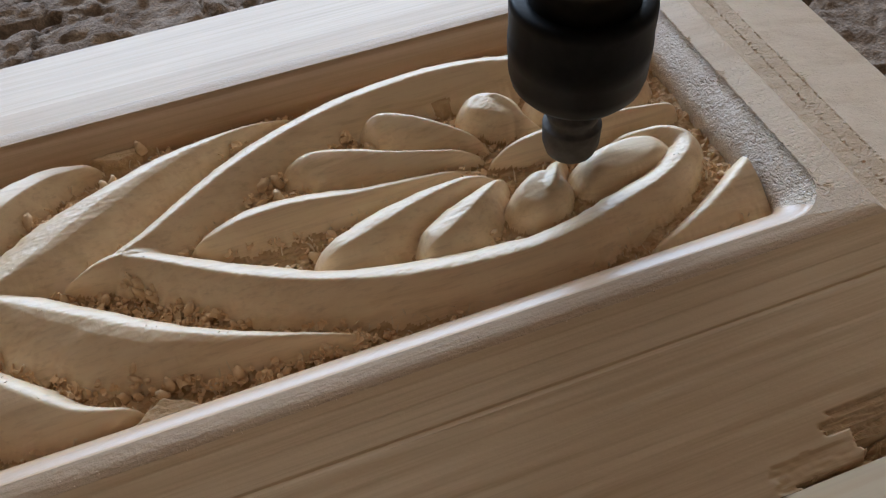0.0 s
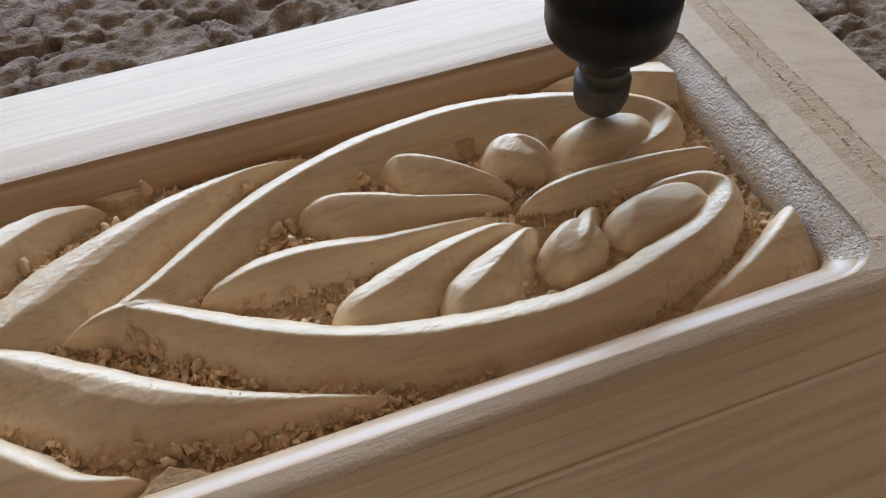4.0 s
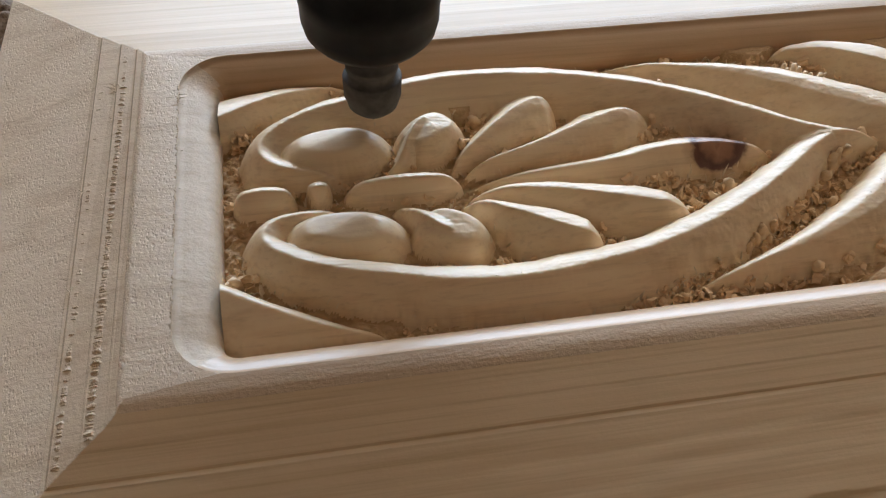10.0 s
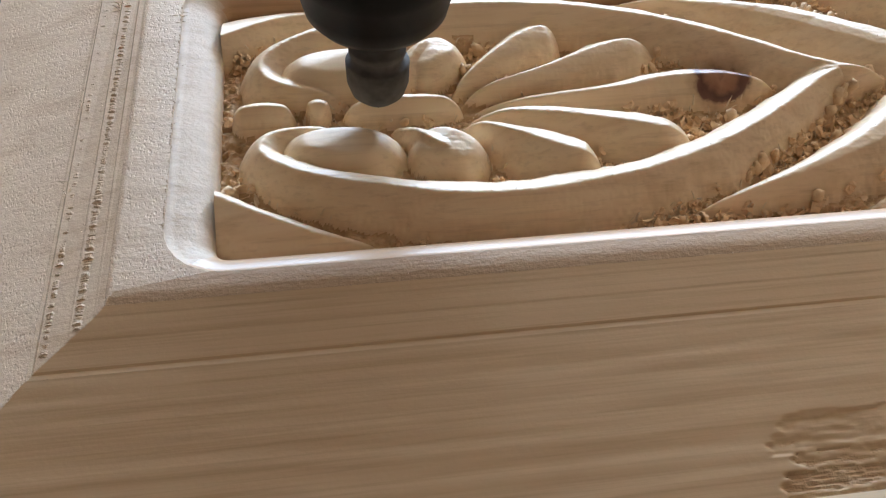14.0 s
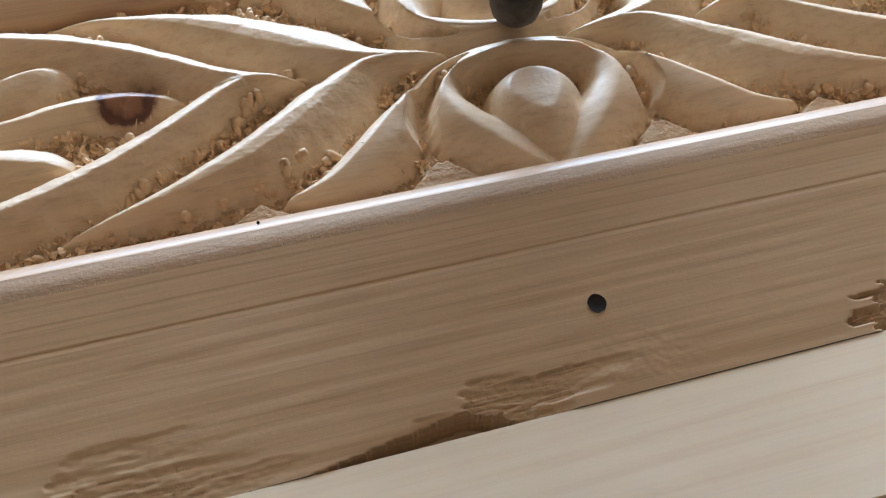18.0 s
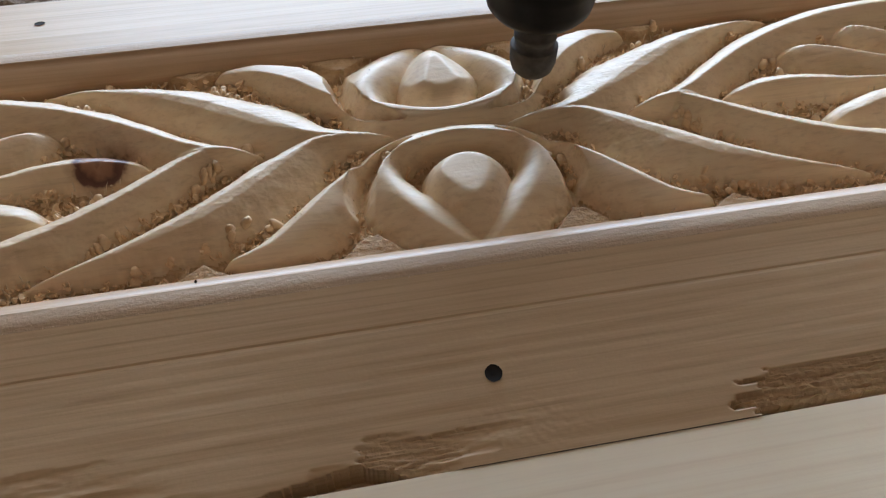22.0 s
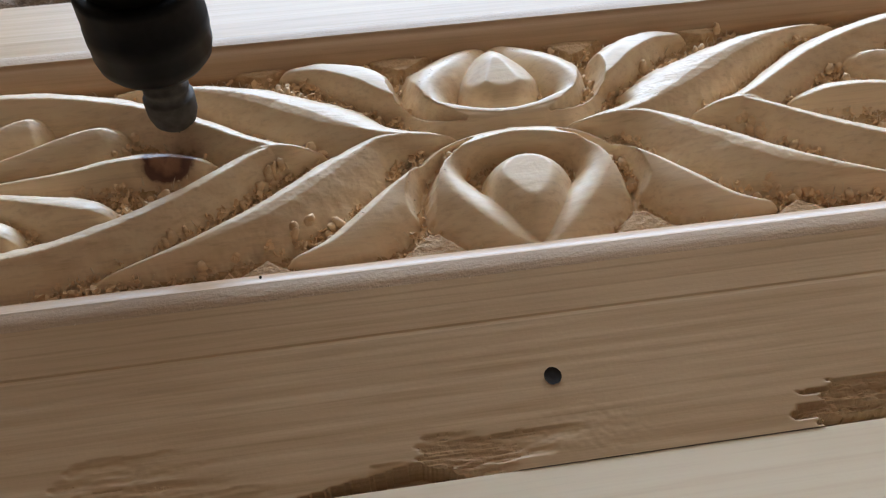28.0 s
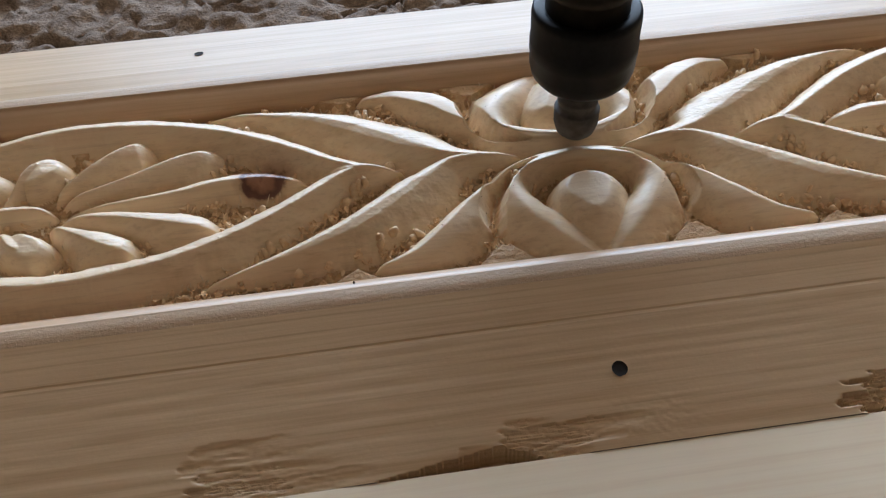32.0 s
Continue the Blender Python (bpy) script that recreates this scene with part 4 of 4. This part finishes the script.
def fibres():
    tree = surface()
    rng = random.Random(5)
    verts, faces = [], []
    spots = []
    for k in range(16):
        side, x0, y0 = (1 if k % 4 else -1), rng.choice((3.16, 3.16, 3.16, 3.38, 3.46)), rng.uniform(-0.62, 0.62)
        for q in range(rng.randint(8, 16)):
            spots.append((side * x0 + rng.gauss(0, 0.006), y0 + rng.gauss(0, 0.018), rng.uniform(0.012, 0.042)))
    for k in range(120):
        side = rng.choice((1, 1, -1))
        spots.append((side * rng.choice((3.158, 3.38, 3.46)) + rng.gauss(0, 0.006), rng.uniform(-0.62, 0.62), rng.uniform(0.006, 0.018)))
    for k in range(560):
        spots.append((rng.uniform(-3.1, 3.1), -0.758 + abs(rng.gauss(0, 0.022)), rng.uniform(0.003, 0.009)))
    # loose fuzz on the crests
    for line in (((1.0, 0.02), (1.34, 0.245), (1.78, 0.42), (2.22, 0.466), (2.59, 0.388), (2.88, 0.25)), ((0.0, 0.062), (0.22, 0.112), (0.49, 0.275), (0.73, 0.486)), ((0.54, 0.022), (0.86, 0.232), (1.2, 0.415), (1.5, 0.51)),
                 ((0.06, 0.578), (0.21, 0.452), (0.325, 0.27), (0.24, 0.115))):
        for q in range(4):
            sx, sy = (1, 1, -1, -1)[q], (1, -1, 1, -1)[q]
            for x, y in curve(line, 60):
                if rng.random() < 0.7:
                    spots.append((sx * x + rng.gauss(0, 0.006), sy * y + rng.gauss(0, 0.006), rng.uniform(0.004, 0.012)))
    edge_spots = len(spots)
    tries = 0
    while len(spots) < edge_spots + 700 and tries < 60000:
        tries += 1
        x, y = rng.uniform(-2.98, 2.98), rng.uniform(-0.58, 0.58)
        p, nr = rest(tree, x, y)
        if p is not None and -0.135 < p.z / U - TOP < -0.088 and rng.random() < 0.25 + 1.2 * noise.noise((x * 2.5, y * 5, 30)):
            spots.append((x, y, rng.uniform(0.010, 0.026)))
    for k, (x, y, length) in enumerate(spots):
        p, nr = rest(tree, x, y)
        if p is None:
            continue
        a, up = rng.uniform(0, 6.3), rng.uniform(0.02, 0.35)
        if k >= edge_spots:
            up = rng.uniform(0.8, 2.2)
        w = rng.uniform(0.0009, 0.0020)
        if k >= edge_spots:
            w *= 2.6
        k = len(verts)
        c = Vector((x, y, p.z / U - TOP - 0.002))
        d = Vector((math.cos(a), math.sin(a), 0))
        s = Vector((-math.sin(a), math.cos(a), 0)) * w
        m = c + d * length * 0.55 + Vector((0, 0, length * up * 0.7))
        e = c + d * length + Vector((0, 0, length * up * rng.uniform(0.4, 1.1)))
        for q in (c - s, c + s, c + Vector((0, 0, w * 1.5)), m - s * 0.7, m + s * 0.7, m + Vector((0, 0, w)), e):
            verts.append(at(*q))
        faces += [(k, k + 1, k + 4, k + 3), (k + 1, k + 2, k + 5, k + 4), (k + 2, k, k + 3, k + 5), (k + 3, k + 4, k + 6), (k + 4, k + 5, k + 6), (k + 5, k + 3, k + 6)]
    tagged(make("wood_fibres", verts, faces, FIBRE, smooth=False), "fine frayed wood fibres along cut edges and in the grooves", "wood fibres", kind="stuff")


chips()
fibres()


# ---- the spindle with its collet nut and cutter ----
def turned(name, profile, material, parent, label="", n=48):
    verts, faces = [], []
    for r, z in profile:
        for i in range(n):
            a = 2 * math.pi * i / n
            verts.append((r * U * math.cos(a), r * U * math.sin(a), z * U))
    for k in range(len(profile) - 1):
        for i in range(n):
            a, b = k * n + i, k * n + (i + 1) % n
            faces.append((a, b, b + n, a + n))
    ob = make(name, verts, faces, material, parent, label)
    return ob


def spindle_unit():
    s = tagged(new("router_spindle"), "router spindle with black collet nut and short dark cutter", "spindle")
    turned("cutter", [(0.0, 0.0), (0.012, 0.02), (0.016, 0.045), (0.06, 0.055), (0.084, 0.08), (0.096, 0.12), (0.098, 0.19), (0.092, 0.195), (0.08, 0.20), (0.08, 0.225),
                      (0.087, 0.23), (0.087, 0.25), (0.078, 0.255), (0.078, 0.37)], CUTTER, s, "dusty dark cutter with a pointed tip")
    turned("collet_nut", [(0.07, 0.345), (0.14, 0.345), (0.18, 0.358), (0.206, 0.39), (0.215, 0.43), (0.216, 0.49), (0.2185, 0.495), (0.2185, 0.55), (0.2155, 0.555), (0.217, 0.66),
                          (0.214, 0.68), (0.203, 0.69), (0.17, 0.685), (0.15, 0.685)], BLACK, s, "black round collet nut")
    turned("neck", [(0.165, 0.67), (0.165, 0.76), (0.17, 0.765), (0.17, 0.80), (0.16, 0.81), (0.16, 1.03)], NECK, s, "dark steel spindle neck")
    turned("nose_flange", [(0.15, 1.02), (0.44, 1.02), (0.50, 1.035), (0.53, 1.08), (0.53, 1.4), (0.56, 1.42), (0.56, 1.7)], FLANGE, s, "bare metal spindle nose")
    turned("body", [(0.5, 1.68), (0.58, 1.70), (0.58, 5.0), (0.0, 5.0)], FLANGE, s, "cylindrical spindle body")
    return s


spindle = spindle_unit()

TOOL = [
    (0, 2.467, -0.144, -0.040),
    (0.3, 2.631, -0.152, -0.040),
    (0.7, 2.545, -0.249, -0.040),
    (1, 2.599, -0.303, -0.040),
    (1.3, 2.868, -0.233, -0.040),
    (1.6, 2.743, -0.081, -0.040),
    (2, 2.664, -0.012, -0.040),
    (2.5, 2.636, 0.335, -0.040),
    (4.5, 2.659, 0.254, -0.040),
    (5, 2.217, 0.253, -0.040),
    (5.5, 1.680, 0.277, -0.040),
    (6, 1.203, 0.310, -0.040),
    (6.5, 0.675, 0.322, -0.040),
    (7, 0.121, 0.338, -0.040),
    (7.5, -0.444, 0.315, -0.040),
    (8, -0.963, 0.339, -0.040),
    (8.5, -1.450, 0.342, -0.040),
    (9, -1.975, 0.378, -0.040),
    (9.5, -2.475, 0.392, -0.040),
    (10, -2.505, 0.311, -0.040),
    (10.5, -2.700, 0.252, -0.040),
    (11, -2.706, 0.140, -0.040),
    (11.5, -2.555, 0.264, -0.040),
    (12, -2.536, -0.155, -0.040),
    (12.5, -2.540, -0.266, -0.040),
    (13, -2.787, -0.273, -0.040),
    (13.5, -2.623, -0.055, -0.040),
    (14, -2.526, -0.028, -0.040),
    (14.5, -2.004, -0.093, -0.040),
    (15, -1.500, -0.145, -0.040),
    (15.5, -1.018, -0.226, -0.040),
    (17.5, -0.017, -0.012, -0.040),
    (18, 0.040, 0.054, -0.040),
    (18.3, 0.290, -0.204, -0.040),
    (18.6, 0.457, -0.304, -0.040),
    (19, 0.438, -0.389, -0.040),
    (19.5, 0.395, -0.348, -0.040),
    (20, 0.006, 0.017, -0.040),
    (20.5, 0.104, 0.137, -0.040),
    (21, 0.412, 0.540, -0.040),
    (21.5, 0.402, 0.418, -0.040),
    (22, 0.391, 0.224, -0.040),
    (22.3, 0.201, 0.190, -0.040),
    (22.6, 0.056, 0.145, -0.040),
    (23, -0.033, 0.269, -0.040),
    (23.3, -0.327, 0.494, -0.040),
    (23.6, -0.369, 0.550, -0.040),
    (24, -0.405, 0.391, -0.040),
    (24.3, -0.428, 0.296, -0.040),
    (24.6, -0.258, 0.116, -0.040),
    (25, 0.0, 0.137, -0.040),
    (25.5, -0.198, 0.215, -0.040),
    (27.5, -1.357, 0.200, -0.040),
    (28, -1.318, 0.181, -0.040),
    (28.5, -1.366, 0.220, -0.040),
    (29, -1.314, 0.183, -0.040),
    (29.5, -1.298, 0.201, -0.040),
    (29.8, -1.029, 0.310, -0.040),
    (30, -0.781, 0.182, -0.040),
    (30.2, -0.543, -0.060, -0.040),
    (30.5, -0.231, 0.161, -0.040),
    (31, 0.014, 0.066, -0.040),
    (31.5, 0.014, 0.041, -0.040),
    (32, 0.018, 0.043, -0.040),
]


def motions():
    walk(spindle, [(t, pose(*at(x, y, z))) for t, x, y, z in TOOL])


motions()
